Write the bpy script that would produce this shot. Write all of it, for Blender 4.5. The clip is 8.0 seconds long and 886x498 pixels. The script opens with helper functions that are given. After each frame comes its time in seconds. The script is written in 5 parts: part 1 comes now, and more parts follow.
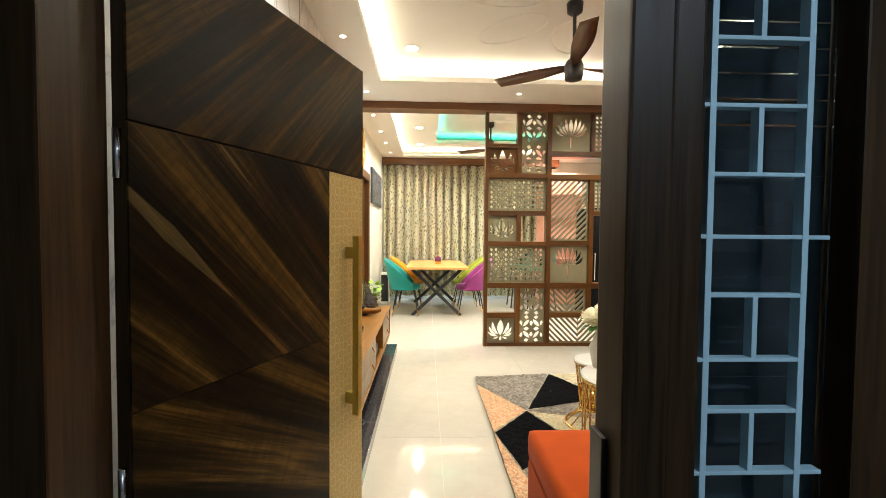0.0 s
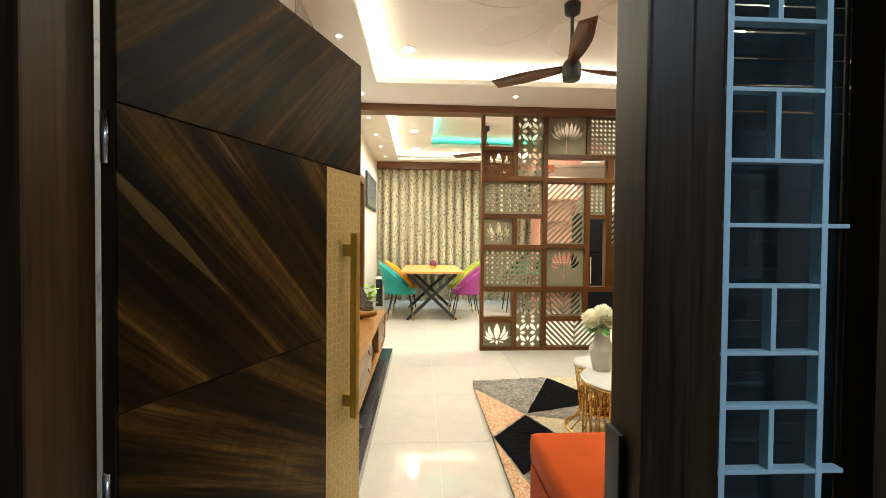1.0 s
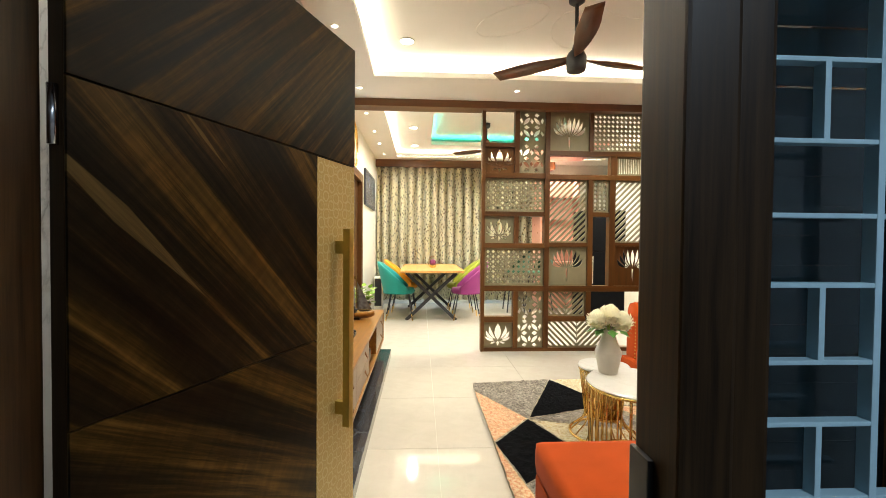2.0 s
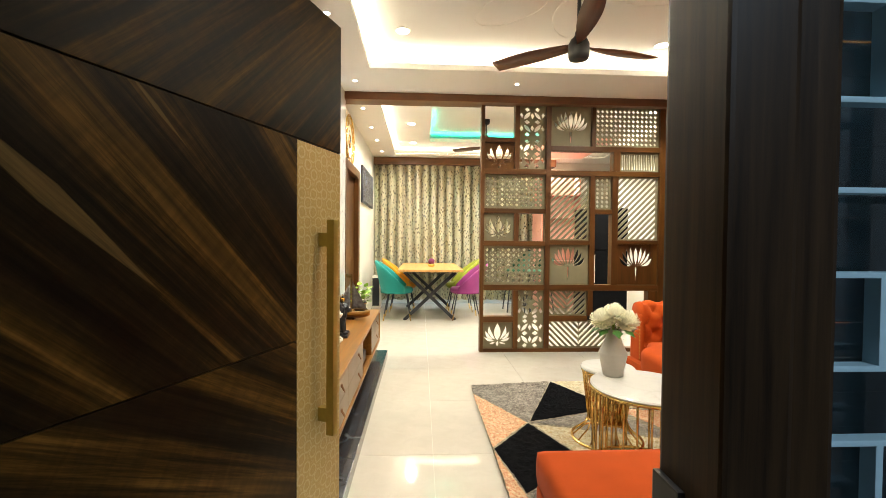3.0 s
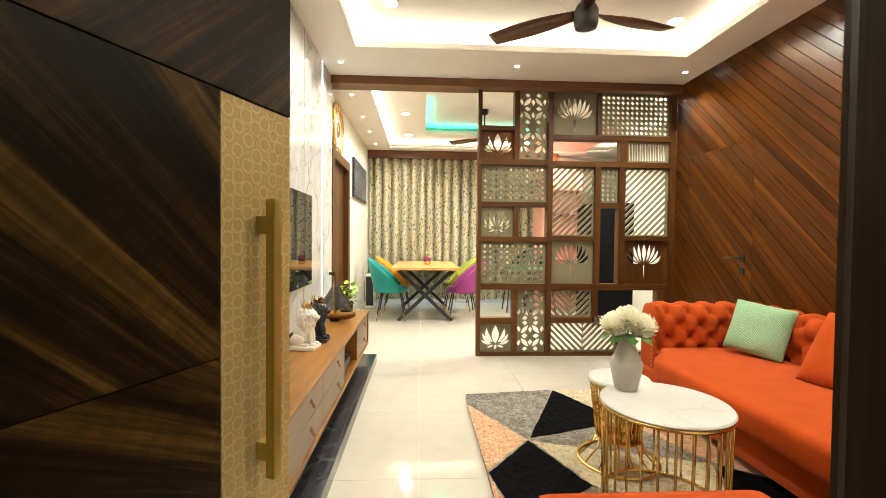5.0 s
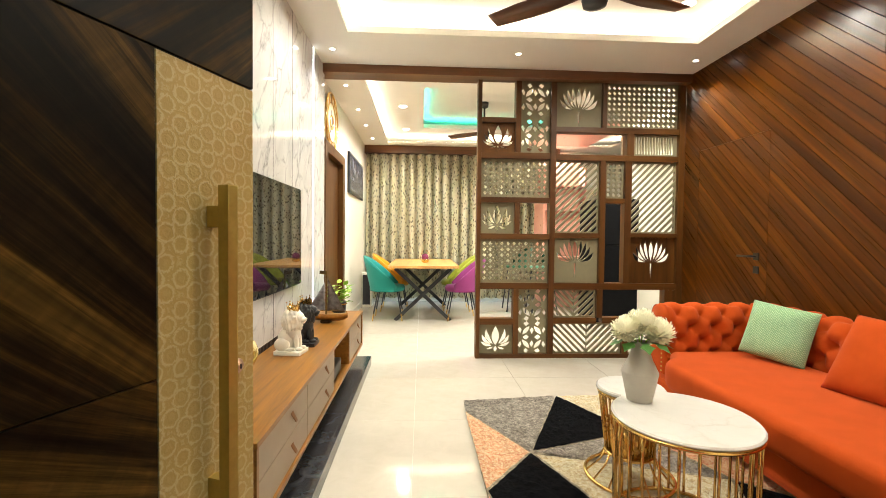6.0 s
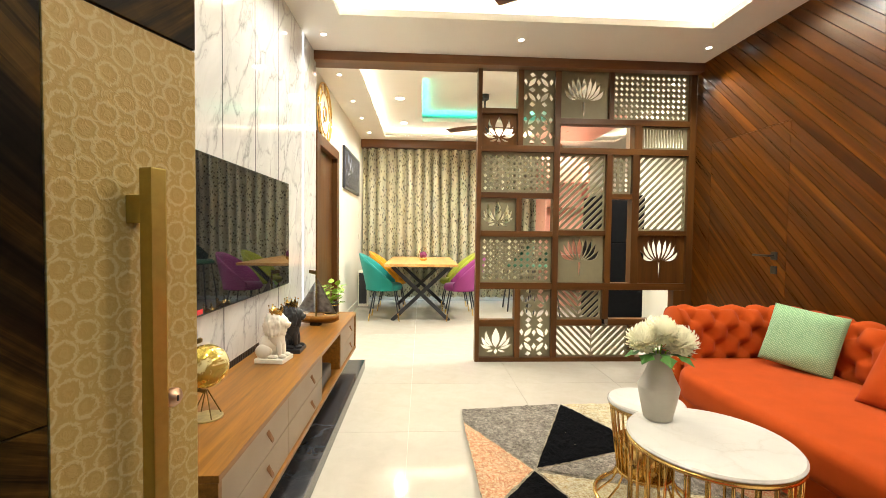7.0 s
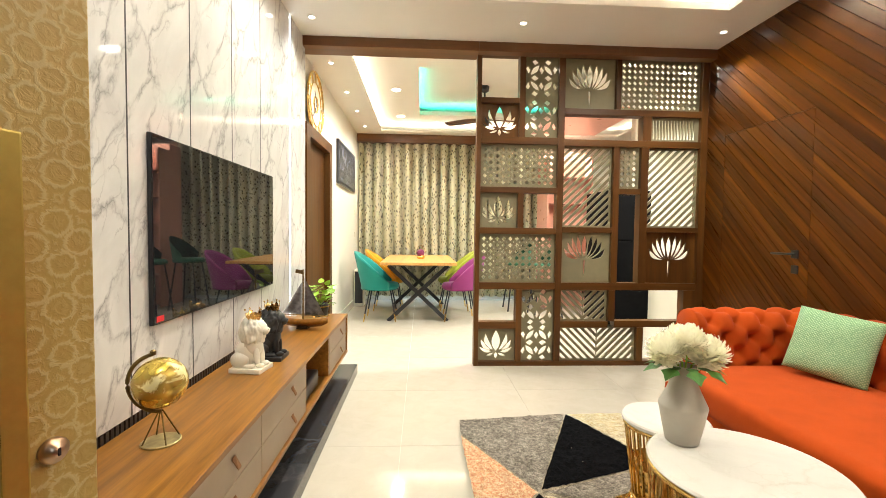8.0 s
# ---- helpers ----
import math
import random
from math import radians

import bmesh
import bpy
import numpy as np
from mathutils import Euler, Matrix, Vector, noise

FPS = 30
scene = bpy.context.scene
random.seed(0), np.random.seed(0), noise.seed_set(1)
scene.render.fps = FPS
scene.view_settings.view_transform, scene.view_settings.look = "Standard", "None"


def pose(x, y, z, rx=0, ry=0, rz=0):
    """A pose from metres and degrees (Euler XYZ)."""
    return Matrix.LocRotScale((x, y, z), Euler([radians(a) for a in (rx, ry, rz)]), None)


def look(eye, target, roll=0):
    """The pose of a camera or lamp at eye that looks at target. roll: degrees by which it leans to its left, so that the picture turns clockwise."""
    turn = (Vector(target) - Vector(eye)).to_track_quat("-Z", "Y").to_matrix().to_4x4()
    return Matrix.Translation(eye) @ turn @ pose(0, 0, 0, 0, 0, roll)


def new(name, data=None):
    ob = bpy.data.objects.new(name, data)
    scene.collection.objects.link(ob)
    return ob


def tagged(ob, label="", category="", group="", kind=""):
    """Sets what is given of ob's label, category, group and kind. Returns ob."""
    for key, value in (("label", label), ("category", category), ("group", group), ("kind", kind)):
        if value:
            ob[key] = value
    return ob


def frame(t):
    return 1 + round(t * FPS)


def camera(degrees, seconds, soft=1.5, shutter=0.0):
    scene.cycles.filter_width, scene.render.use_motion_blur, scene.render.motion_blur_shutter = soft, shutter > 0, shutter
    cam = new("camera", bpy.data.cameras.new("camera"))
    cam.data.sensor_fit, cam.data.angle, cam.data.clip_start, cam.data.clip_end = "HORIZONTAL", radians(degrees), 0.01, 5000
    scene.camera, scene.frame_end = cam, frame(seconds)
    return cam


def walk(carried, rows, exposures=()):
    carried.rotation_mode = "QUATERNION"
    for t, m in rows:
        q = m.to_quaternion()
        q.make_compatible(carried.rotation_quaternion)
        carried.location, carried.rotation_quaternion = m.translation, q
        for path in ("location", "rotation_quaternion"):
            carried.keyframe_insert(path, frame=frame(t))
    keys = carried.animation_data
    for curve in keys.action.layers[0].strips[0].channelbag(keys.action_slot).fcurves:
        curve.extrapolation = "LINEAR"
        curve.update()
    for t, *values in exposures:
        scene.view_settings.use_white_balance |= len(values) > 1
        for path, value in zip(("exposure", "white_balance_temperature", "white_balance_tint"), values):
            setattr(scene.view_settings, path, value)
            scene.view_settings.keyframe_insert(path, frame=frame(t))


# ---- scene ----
cam = camera(92.0, 8.0, soft=0.8)
PATH = [
    (0, (-0.292, 0.235, 1.262), (-0.217, 2.232, 1.193), 0.5),
    (0.5, (-0.302, 0.255, 1.248), (-0.210, 2.252, 1.185), 0.3),
    (1, (-0.315, 0.275, 1.228), (-0.211, 2.272, 1.188), 0.5),
    (1.5, (-0.314, 0.324, 1.225), (-0.209, 2.32, 1.182), 0.5),
    (3, (-0.276, 0.502, 1.189), (-0.173, 2.499, 1.148), 0.5),
    (3.5, (-0.252, 0.57, 1.183), (-0.153, 2.567, 1.141), 0.4),
    (4, (-0.226, 0.649, 1.177), (-0.128, 2.646, 1.134), 0.4),
    (4.5, (-0.209, 0.729, 1.166), (-0.11, 2.726, 1.122), 0.5),
    (6, (-0.164, 0.996, 1.151), (-0.064, 2.992, 1.094), 0.6),
    (6.5, (-0.152, 1.094, 1.156), (-0.05, 3.09, 1.091), 0.6),
    (7, (-0.135, 1.193, 1.154), (-0.035, 3.189, 1.083), 0.7),
    (7.5, (-0.12, 1.294, 1.153), (-0.019, 3.29, 1.076), 0.7),
    (8, (-0.1, 1.401, 1.147), (0.0, 3.397, 1.066), 0.7),
]
walk(cam, [(t, look(eye, target, roll)) for t, eye, target, roll in PATH])
# ---- light ----
world = bpy.data.worlds.new("night")
scene.world = world
world.use_nodes = True
world.node_tree.nodes["Background"].inputs[0].default_value = (0.02, 0.035, 0.07, 1)
world.node_tree.nodes["Background"].inputs[1].default_value = 0.15
WARM, COOL = (1.0, 0.915, 0.69), (1.0, 0.975, 0.875)


def area(name, at, sx, sy, watts, color, rx=0.0, ry=0.0, rz=0.0, spread=180):
    lamp = bpy.data.lights.new(name, "AREA")
    lamp.shape, lamp.size, lamp.size_y, lamp.energy, lamp.color = "RECTANGLE", sx, sy, watts, color
    lamp.spread = radians(spread)
    ob = new(name, lamp)
    ob.matrix_world = pose(*at, rx, ry, rz)
    return ob


def spot(name, at, watts, angle, color, radius=0.04):
    lamp = bpy.data.lights.new(name, "SPOT")
    lamp.energy, lamp.spot_size, lamp.spot_blend, lamp.color, lamp.shadow_soft_size = watts, radians(angle), 0.6, color, radius
    ob = new(name, lamp)
    ob.location = at
    return ob


# ceiling coves: strips lying on the ledges, shining up
area("cove_lamp", (-0.83, 2.9, 2.735), 0.06, 3.0, 40, WARM, 180)
area("cove_lamp", (2.09, 2.9, 2.735), 0.06, 3.0, 40, WARM, 180)
area("cove_lamp", (0.6, 4.40, 2.735), 2.7, 0.06, 40, WARM, 180)
area("cove_lamp", (0.6, 1.42, 2.735), 2.7, 0.06, 30, WARM, 180)
area("dining_cove_lamp", (-0.83, 6.7, 2.745), 0.06, 2.9, 8, WARM, 180)
area("dining_cove_lamp", (0.5, 8.22, 2.745), 2.5, 0.06, 8, WARM, 180)
# two more on unseen ledges, added to brighten the kitchen side
area("dining_cove_lamp", (3.09, 6.7, 2.745), 0.06, 2.9, 8, WARM, 180)
area("dining_cove_lamp", (1.1, 5.19, 2.745), 3.4, 0.06, 12, WARM, 180)
area("green_cove_lamp", (-0.20, 6.75, 2.875), 0.04, 1.7, 5, (0.05, 1.0, 0.72), 180)
area("green_cove_lamp", (0.75, 7.69, 2.875), 1.8, 0.04, 5, (0.05, 1.0, 0.72), 180)
DOWN = [(1.70, 3.98, 2.80), (-0.43, 3.88, 2.80), (1.70, 2.2, 2.80), (-0.43, 2.2, 2.80)]
# from the fourth on: unseen lamps added to brighten the dining's right side
DINE = [(-0.42, 5.43, 2.80), (-0.42, 6.55, 2.80), (-0.42, 7.72, 2.80), (2.6, 5.75, 2.80), (1.95, 5.55, 2.80), (1.95, 7.85, 2.80), (0.8, 5.45, 2.80)]
for p in DOWN:
    spot("downlight_lamp", (p[0], p[1], p[2] - 0.02), 84, 150, COOL, 0.06)
for p in DINE:
    spot("downlight_lamp", (p[0], p[1], p[2] - 0.02), 200 if p[0] > 1.5 else 120, 150, COOL, 0.06)
SMALL = [(-0.91, 4.60), (0.63, 4.58), (2.17, 4.60), (2.17, 2.9)]
for p in SMALL:
    spot("small_spot_lamp", (p[0], p[1], 2.665), 32 if p[0] > 2 else 16, 100, COOL, 0.02)
# added lamp that stands in for cool balcony light leaking under the curtain
area("hem_fill_lamp", (0.3, 8.57, 0.30), 2.6, 0.04, 5, (0.55, 0.75, 1.0))
# the cool tube light on the lobby ceiling
area("lobby_lamp", (0.9, -0.9, 2.55), 0.14, 1.1, 42, (0.64, 0.82, 1.0))


# ---- materials ----
def nodes_of(name):
    m = bpy.data.materials.new(name)
    m.use_nodes = True
    t = m.node_tree
    return m, t, t.nodes["Principled BSDF"]


def link(t, a, b):
    t.links.new(a, b)


def coords(t, scale=(1, 1, 1), rot=(0, 0, 0), source="Object"):
    c, turn, mp = t.nodes.new("ShaderNodeTexCoord"), t.nodes.new("ShaderNodeMapping"), t.nodes.new("ShaderNodeMapping")
    turn.inputs["Rotation"].default_value, mp.inputs["Scale"].default_value = [radians(a) for a in rot], scale
    link(t, c.outputs[source], turn.inputs[0])
    link(t, turn.outputs[0], mp.inputs[0])
    return mp.outputs[0]


def noise_tex(t, vec, scale, detail=4.0, rough=0.55, dist=0.0):
    n = t.nodes.new("ShaderNodeTexNoise")
    n.inputs["Scale"].default_value, n.inputs["Detail"].default_value = scale, detail
    n.inputs["Roughness"].default_value, n.inputs["Distortion"].default_value = rough, dist
    link(t, vec, n.inputs["Vector"])
    return n.outputs["Fac"]


def ramp(t, fac, stops):
    r = t.nodes.new("ShaderNodeValToRGB")
    while len(r.color_ramp.elements) < len(stops):
        r.color_ramp.elements.new(0.5)
    for e, (p, c) in zip(r.color_ramp.elements, stops):
        e.position, e.color = p, (*c, 1)
    link(t, fac, r.inputs[0])
    return r.outputs[0]


def mix(t, fac, a, b, mode="MIX"):
    m = t.nodes.new("ShaderNodeMix")
    m.data_type, m.blend_type = "RGBA", mode
    for sock, v in ((m.inputs[0], fac), (m.inputs[6], a), (m.inputs[7], b)):
        if isinstance(v, (int, float)):
            sock.default_value = v
        elif isinstance(v, tuple):
            sock.default_value = (*v, 1)
        else:
            link(t, v, sock)
    return m.outputs[2]


def math_node(t, op, a, b=0.0):
    m = t.nodes.new("ShaderNodeMath")
    m.operation = op
    for sock, v in zip(m.inputs, (a, b)):
        if isinstance(v, (int, float)):
            sock.default_value = v
        else:
            link(t, v, sock)
    return m.outputs[0]


def bump(t, b, height, strength=0.2, distance=0.01):
    n = t.nodes.new("ShaderNodeBump")
    n.inputs["Strength"].default_value, n.inputs["Distance"].default_value = strength, distance
    link(t, height, n.inputs["Height"])
    link(t, n.outputs[0], b.inputs["Normal"])


def plain(name, color, rough=0.5, metal=0.0, grain=0.06, scale=18.0, coat=0.0, bumpy=0.0):
    m, t, b = nodes_of(name)
    v = coords(t)
    n = noise_tex(t, v, scale)
    lo, hi = tuple(c * (1 - grain) for c in color), tuple(min(1, c * (1 + grain)) for c in color)
    link(t, ramp(t, n, [(0.3, lo), (0.7, hi)]), b.inputs["Base Color"])
    b.inputs["Metallic"].default_value = metal
    r = math_node(t, "ADD", math_node(t, "MULTIPLY", noise_tex(t, v, scale * 0.3), 0.14), rough - 0.07)
    link(t, r, b.inputs["Roughness"])
    b.inputs["Coat Weight"].default_value = coat
    if bumpy:
        bump(t, b, noise_tex(t, v, scale * 6), bumpy, 0.004)
    return m


def wood(name, dark, mid, light, rot=(0, 0, 0), rough=0.35, grain=1.0, coat=0.2, vary=0.0, streak=(18, 18, 1.2), spec=0.5, blend="OVERLAY"):
    """Long grain runs along local z after the turn."""
    m, t, b = nodes_of(name)
    v = coords(t, streak, rot)
    if vary:
        info = t.nodes.new("ShaderNodeObjectInfo")
        add = t.nodes.new("ShaderNodeVectorMath")
        sc = t.nodes.new("ShaderNodeVectorMath")
        sc.operation = "SCALE"
        sc.inputs[0].default_value = (37, 19, 53)
        link(t, info.outputs["Random"], sc.inputs["Scale"])
        link(t, v, add.inputs[0])
        link(t, sc.outputs[0], add.inputs[1])
        v = add.outputs[0]
    broad = noise_tex(t, v, 0.35 * grain, 3, 0.6, 0.6)
    fine = noise_tex(t, v, 2.4 * grain, 6, 0.65, 0.3)
    col = ramp(t, broad, [(0.30, dark), (0.52, mid), (0.74, light)])
    col = mix(t, 0.55, col, ramp(t, fine, [(0.32, tuple(c * 0.45 for c in dark)), (0.68, light)]), blend)
    if vary:
        h = t.nodes.new("ShaderNodeHueSaturation")
        link(t, col, h.inputs["Color"])
        link(t, math_node(t, "ADD", math_node(t, "MULTIPLY", info.outputs["Random"], vary), 1 - vary / 2), h.inputs["Value"])
        col = h.outputs[0]
    link(t, col, b.inputs["Base Color"])
    link(t, math_node(t, "ADD", math_node(t, "MULTIPLY", fine, 0.2), rough - 0.1), b.inputs["Roughness"])
    b.inputs["Coat Weight"].default_value, b.inputs["Coat Roughness"].default_value = coat, 0.15
    b.inputs["Specular IOR Level"].default_value = spec
    bump(t, b, fine, 0.08, 0.002)
    return m


def glow(name, color, strength):
    m = bpy.data.materials.new(name)
    m.use_nodes = True
    b = m.node_tree.nodes["Principled BSDF"]
    b.inputs["Base Color"].default_value = (0.8, 0.8, 0.8, 1)
    b.inputs["Emission Color"].default_value, b.inputs["Emission Strength"].default_value = (*color, 1), strength
    return m


def marble(name, base, vein, scale=1.0, rough=0.08, amount=1.0):
    """Angular dark cracks that run mostly upright, faint finer ones and grey clouds."""
    m, t, b = nodes_of(name)
    v = coords(t, (1.0, 1.25, 0.62), (24, 0, 0))
    warp, add = t.nodes.new("ShaderNodeTexNoise"), t.nodes.new("ShaderNodeVectorMath")
    warp.inputs["Scale"].default_value, warp.inputs["Detail"].default_value, warp.inputs["Roughness"].default_value = 3.2 * scale, 7.0, 0.62
    link(t, v, warp.inputs["Vector"])
    add.operation = "MULTIPLY_ADD"
    link(t, warp.outputs["Color"], add.inputs[0])
    add.inputs[1].default_value = (0.34 / scale,) * 3
    link(t, v, add.inputs[2])
    lines = []
    for sc, wide in ((1.7, 0.020), (3.9, 0.016)):
        vo = t.nodes.new("ShaderNodeTexVoronoi")
        vo.feature = "DISTANCE_TO_EDGE"
        vo.inputs["Scale"].default_value = sc * scale
        link(t, add.outputs[0], vo.inputs["Vector"])
        lines.append(ramp(t, vo.outputs["Distance"], [(0.0, (1, 1, 1)), (wide * 0.5, (0.55, 0.55, 0.55)), (wide * 2.6, (0, 0, 0))]))
    gate = ramp(t, noise_tex(t, v, 2.3 * scale, 3), [(0.38, (0.15, 0.15, 0.15)), (0.60, (1, 1, 1))])
    gate2 = ramp(t, noise_tex(t, v, 3.1 * scale, 2, 0.5, 0.4), [(0.48, (0, 0, 0)), (0.62, (0.6, 0.6, 0.6))])
    cloud = ramp(t, noise_tex(t, v, 1.6 * scale, 6, 0.6, 0.8), [(0.34, tuple(c * (1 - 0.16 * amount) for c in base)), (0.62, base)])
    col = mix(t, math_node(t, "MULTIPLY", math_node(t, "MULTIPLY", lines[0], gate), 0.85 * amount), cloud, vein)
    col = mix(t, math_node(t, "MULTIPLY", math_node(t, "MULTIPLY", lines[1], gate2), 0.8 * amount), col, vein)
    link(t, col, b.inputs["Base Color"])
    b.inputs["Roughness"].default_value = rough
    return m


def cloth(name, color, rough=0.85, scale=420.0, sheen=0.15, soft=5.0, spec=0.3):
    m, t, b = nodes_of(name)
    v = coords(t)
    lo, hi = tuple(c * 0.92 for c in color), tuple(min(1, c * 1.06) for c in color)
    link(t, ramp(t, noise_tex(t, v, soft, 5), [(0.3, lo), (0.7, hi)]), b.inputs["Base Color"])
    b.inputs["Roughness"].default_value, b.inputs["Sheen Weight"].default_value, b.inputs["Specular IOR Level"].default_value = rough, sheen, spec
    bump(t, b, noise_tex(t, v, scale, 2), 0.25, 0.002)
    return m


M_WALL = plain("cream_wall_paint", (0.76, 0.73, 0.64), 0.45, grain=0.02, scale=3)
M_CEIL = plain("white_ceiling_paint", (0.80, 0.77, 0.70), 0.6, grain=0.015, scale=3)
M_FRAME = wood("dark_walnut_frame", (0.013, 0.0062, 0.0026), (0.030, 0.0145, 0.0052), (0.070, 0.035, 0.0118), rough=0.42, coat=0.0, spec=0.16, streak=(20, 20, 0.8), grain=1.4, blend="MIX")
M_LATTICE = wood("walnut_lattice", (0.085, 0.034, 0.006), (0.150, 0.064, 0.012), (0.22, 0.102, 0.020), rough=0.42, coat=0.05, vary=0.25, spec=0.3)
M_BEAM = wood("beam_walnut", (0.13, 0.052, 0.012), (0.21, 0.090, 0.022), (0.29, 0.132, 0.036), rot=(0, 90, 0), rough=0.45, coat=0.1)
M_CONSOLE = wood("console_oak", (0.185, 0.072, 0.011), (0.275, 0.114, 0.016), (0.37, 0.162, 0.027), rot=(90, 0, 0), rough=0.34, coat=0.05, spec=0.22, blend="MIX")
M_BLADE = wood("fan_blade_wood", (0.10, 0.035, 0.012), (0.17, 0.07, 0.026), (0.25, 0.11, 0.04), rot=(0, 90, 0), rough=0.35)
M_TABLE = wood("pine_tabletop", (0.50, 0.30, 0.11), (0.62, 0.40, 0.16), (0.72, 0.50, 0.23), rot=(90, 0, 0), rough=0.4)
M_PANEL = plain("taupe_jali_board", (0.20, 0.175, 0.10), 0.6, grain=0.05)
M_BLACK = plain("black_powder_coat", (0.018, 0.018, 0.02), 0.4, grain=0.2)
M_STEEL = plain("polished_steel", (0.62, 0.62, 0.62), 0.2, 1.0)
M_BRASS = plain("brushed_brass", (0.52, 0.40, 0.11), 0.46, 1.0, scale=60)
M_GOLD = plain("gold_wire", (0.80, 0.53, 0.17), 0.25, 1.0, scale=40)
M_WHITE = plain("white_ceramic", (0.84, 0.80, 0.68), 0.35, grain=0.03)
M_TAUPE = plain("taupe_lacquer", (0.285, 0.205, 0.130), 0.45, grain=0.03)
M_ORANGE = cloth("orange_velvet", (0.40, 0.057, 0.0055), rough=0.95, sheen=0.03, soft=9.0, spec=0.15)
M_MARBLE = marble("white_marble_panel", (0.70, 0.69, 0.66), (0.24, 0.235, 0.23), 2.5, 0.07)
M_TOP = marble("white_marble_top", (0.70, 0.68, 0.63), (0.46, 0.42, 0.34), 2.2, 0.12, 0.45)
M_PLINTH = marble("black_granite", (0.035, 0.036, 0.04), (0.08, 0.08, 0.085), 2.0, 0.12)
M_LED = glow("led_strip", (1.0, 0.93, 0.80), 14)
M_LEDW = glow("led_line", (0.92, 0.96, 1.0), 7)
M_LEDG = glow("green_led_strip", (0.08, 1.0, 0.75), 5)
M_DISC = glow("lamp_disc", (1.0, 0.96, 0.88), 22)
M_BLUE = plain("pale_blue_paint", (0.47, 0.66, 0.73), 0.5, grain=0.04)
M_GROUT = plain("tile_joint", (0.60, 0.56, 0.47), 0.4)
M_LEAF = plain("green_leaf", (0.27, 0.47, 0.05), 0.45, grain=0.35, scale=12)
# ---- building helpers ----
def obj(name, bm, mat, parent=None, label="", smooth=False, world_m=None):
    me = bpy.data.meshes.new(name)
    bmesh.ops.recalc_face_normals(bm, faces=bm.faces)
    bm.to_mesh(me)
    bm.free()
    if smooth:
        for p in me.polygons:
            p.use_smooth = True
    me.materials.append(mat)
    ob = new(name, me)
    if parent is not None:
        ob.parent = parent
    if world_m is not None:
        ob.matrix_basis = world_m
    if label:
        ob["label"] = label
    return ob


def part(name, bm, mat, parent, label="", smooth=False):
    return obj(name, bm, mat, parent, label, smooth)


def box_into(bm, x0, x1, y0, y1, z0, z1, bevel=0.0):
    v = bmesh.ops.create_cube(bm, size=1)["verts"]
    for p in v:
        p.co = Vector((x0 + (p.co.x + 0.5) * (x1 - x0), y0 + (p.co.y + 0.5) * (y1 - y0), z0 + (p.co.z + 0.5) * (z1 - z0)))
    if bevel:
        es = list({e for p in v for e in p.link_edges})
        bmesh.ops.bevel(bm, geom=es, offset=bevel, segments=2, affect="EDGES", profile=0.7)
    return v


def box(x0, x1, y0, y1, z0, z1, bevel=0.0):
    bm = bmesh.new()
    box_into(bm, x0, x1, y0, y1, z0, z1, bevel)
    return bm


def tube(points, r, sides=8, closed=False):
    """A round bar along points."""
    bm = bmesh.new()
    pts = [Vector(p) for p in points]
    n = len(pts)
    rings = []
    for i, p in enumerate(pts):
        a = pts[(i - 1) % n] if (i > 0 or closed) else p
        c = pts[(i + 1) % n] if (i < n - 1 or closed) else p
        d = (c - a).normalized()
        q = d.to_track_quat("Z", "Y")
        rad = r[i] if isinstance(r, (list, tuple)) else r
        rings.append([bm.verts.new(p + q @ Vector((rad * math.cos(k * 2 * math.pi / sides), rad * math.sin(k * 2 * math.pi / sides), 0))) for k in range(sides)])
    for i in range(n if closed else n - 1):
        a, c = rings[i], rings[(i + 1) % n]
        off = 0
        if closed and i == n - 1:
            off = min(range(sides), key=lambda o: (a[0].co - c[o].co).length)
        for k in range(sides):
            bm.faces.new((a[k], a[(k + 1) % sides], c[(k + 1 + off) % sides], c[(k + off) % sides]))
    if not closed:
        bm.faces.new(rings[0][::-1])
        bm.faces.new(rings[-1])
    return bm


def lathe(profile, sides=32, at=(0, 0, 0), sx=1.0, sy=1.0):
    bm = bmesh.new()
    rings = [[bm.verts.new((at[0] + r * sx * math.cos(k * 2 * math.pi / sides), at[1] + r * sy * math.sin(k * 2 * math.pi / sides), at[2] + z)) for k in range(sides)] for r, z in profile]
    for a, c in zip(rings, rings[1:]):
        for k in range(sides):
            bm.faces.new((a[k], a[(k + 1) % sides], c[(k + 1) % sides], c[k]))
    bm.faces.new(rings[0][::-1])
    bm.faces.new(rings[-1])
    return bm


def prism(outline, y0, y1):
    """An outline in x and z, drawn out along y."""
    bm = bmesh.new()
    a = [bm.verts.new((x, y0, z)) for x, z in outline]
    c = [bm.verts.new((x, y1, z)) for x, z in outline]
    bm.faces.new(a)
    bm.faces.new(c[::-1])
    n = len(a)
    for i in range(n):
        bm.faces.new((a[i], c[i], c[(i + 1) % n], a[(i + 1) % n]))
    return bm


def thing(name, label, category, at=(0, 0, 0), group="", kind="", rz=0.0):
    e = new(name)
    e.matrix_basis = pose(*at, 0, 0, rz)
    return tagged(e, label, category, group, kind)


def structure(name, bm, mat, label, category):
    return tagged(obj(name, bm, mat), label, category, kind="structure")


def clip_poly(poly, a, b, c):
    """Keep the side a*u + b*v <= c of a polygon."""
    out = []
    for i, p in enumerate(poly):
        q = poly[(i + 1) % len(poly)]
        dp, dq = a * p[0] + b * p[1] - c, a * q[0] + b * q[1] - c
        if dp <= 0:
            out.append(p)
        if dp * dq < 0:
            f = dp / (dp - dq)
            out.append((p[0] + f * (q[0] - p[0]), p[1] + f * (q[1] - p[1])))
    return out


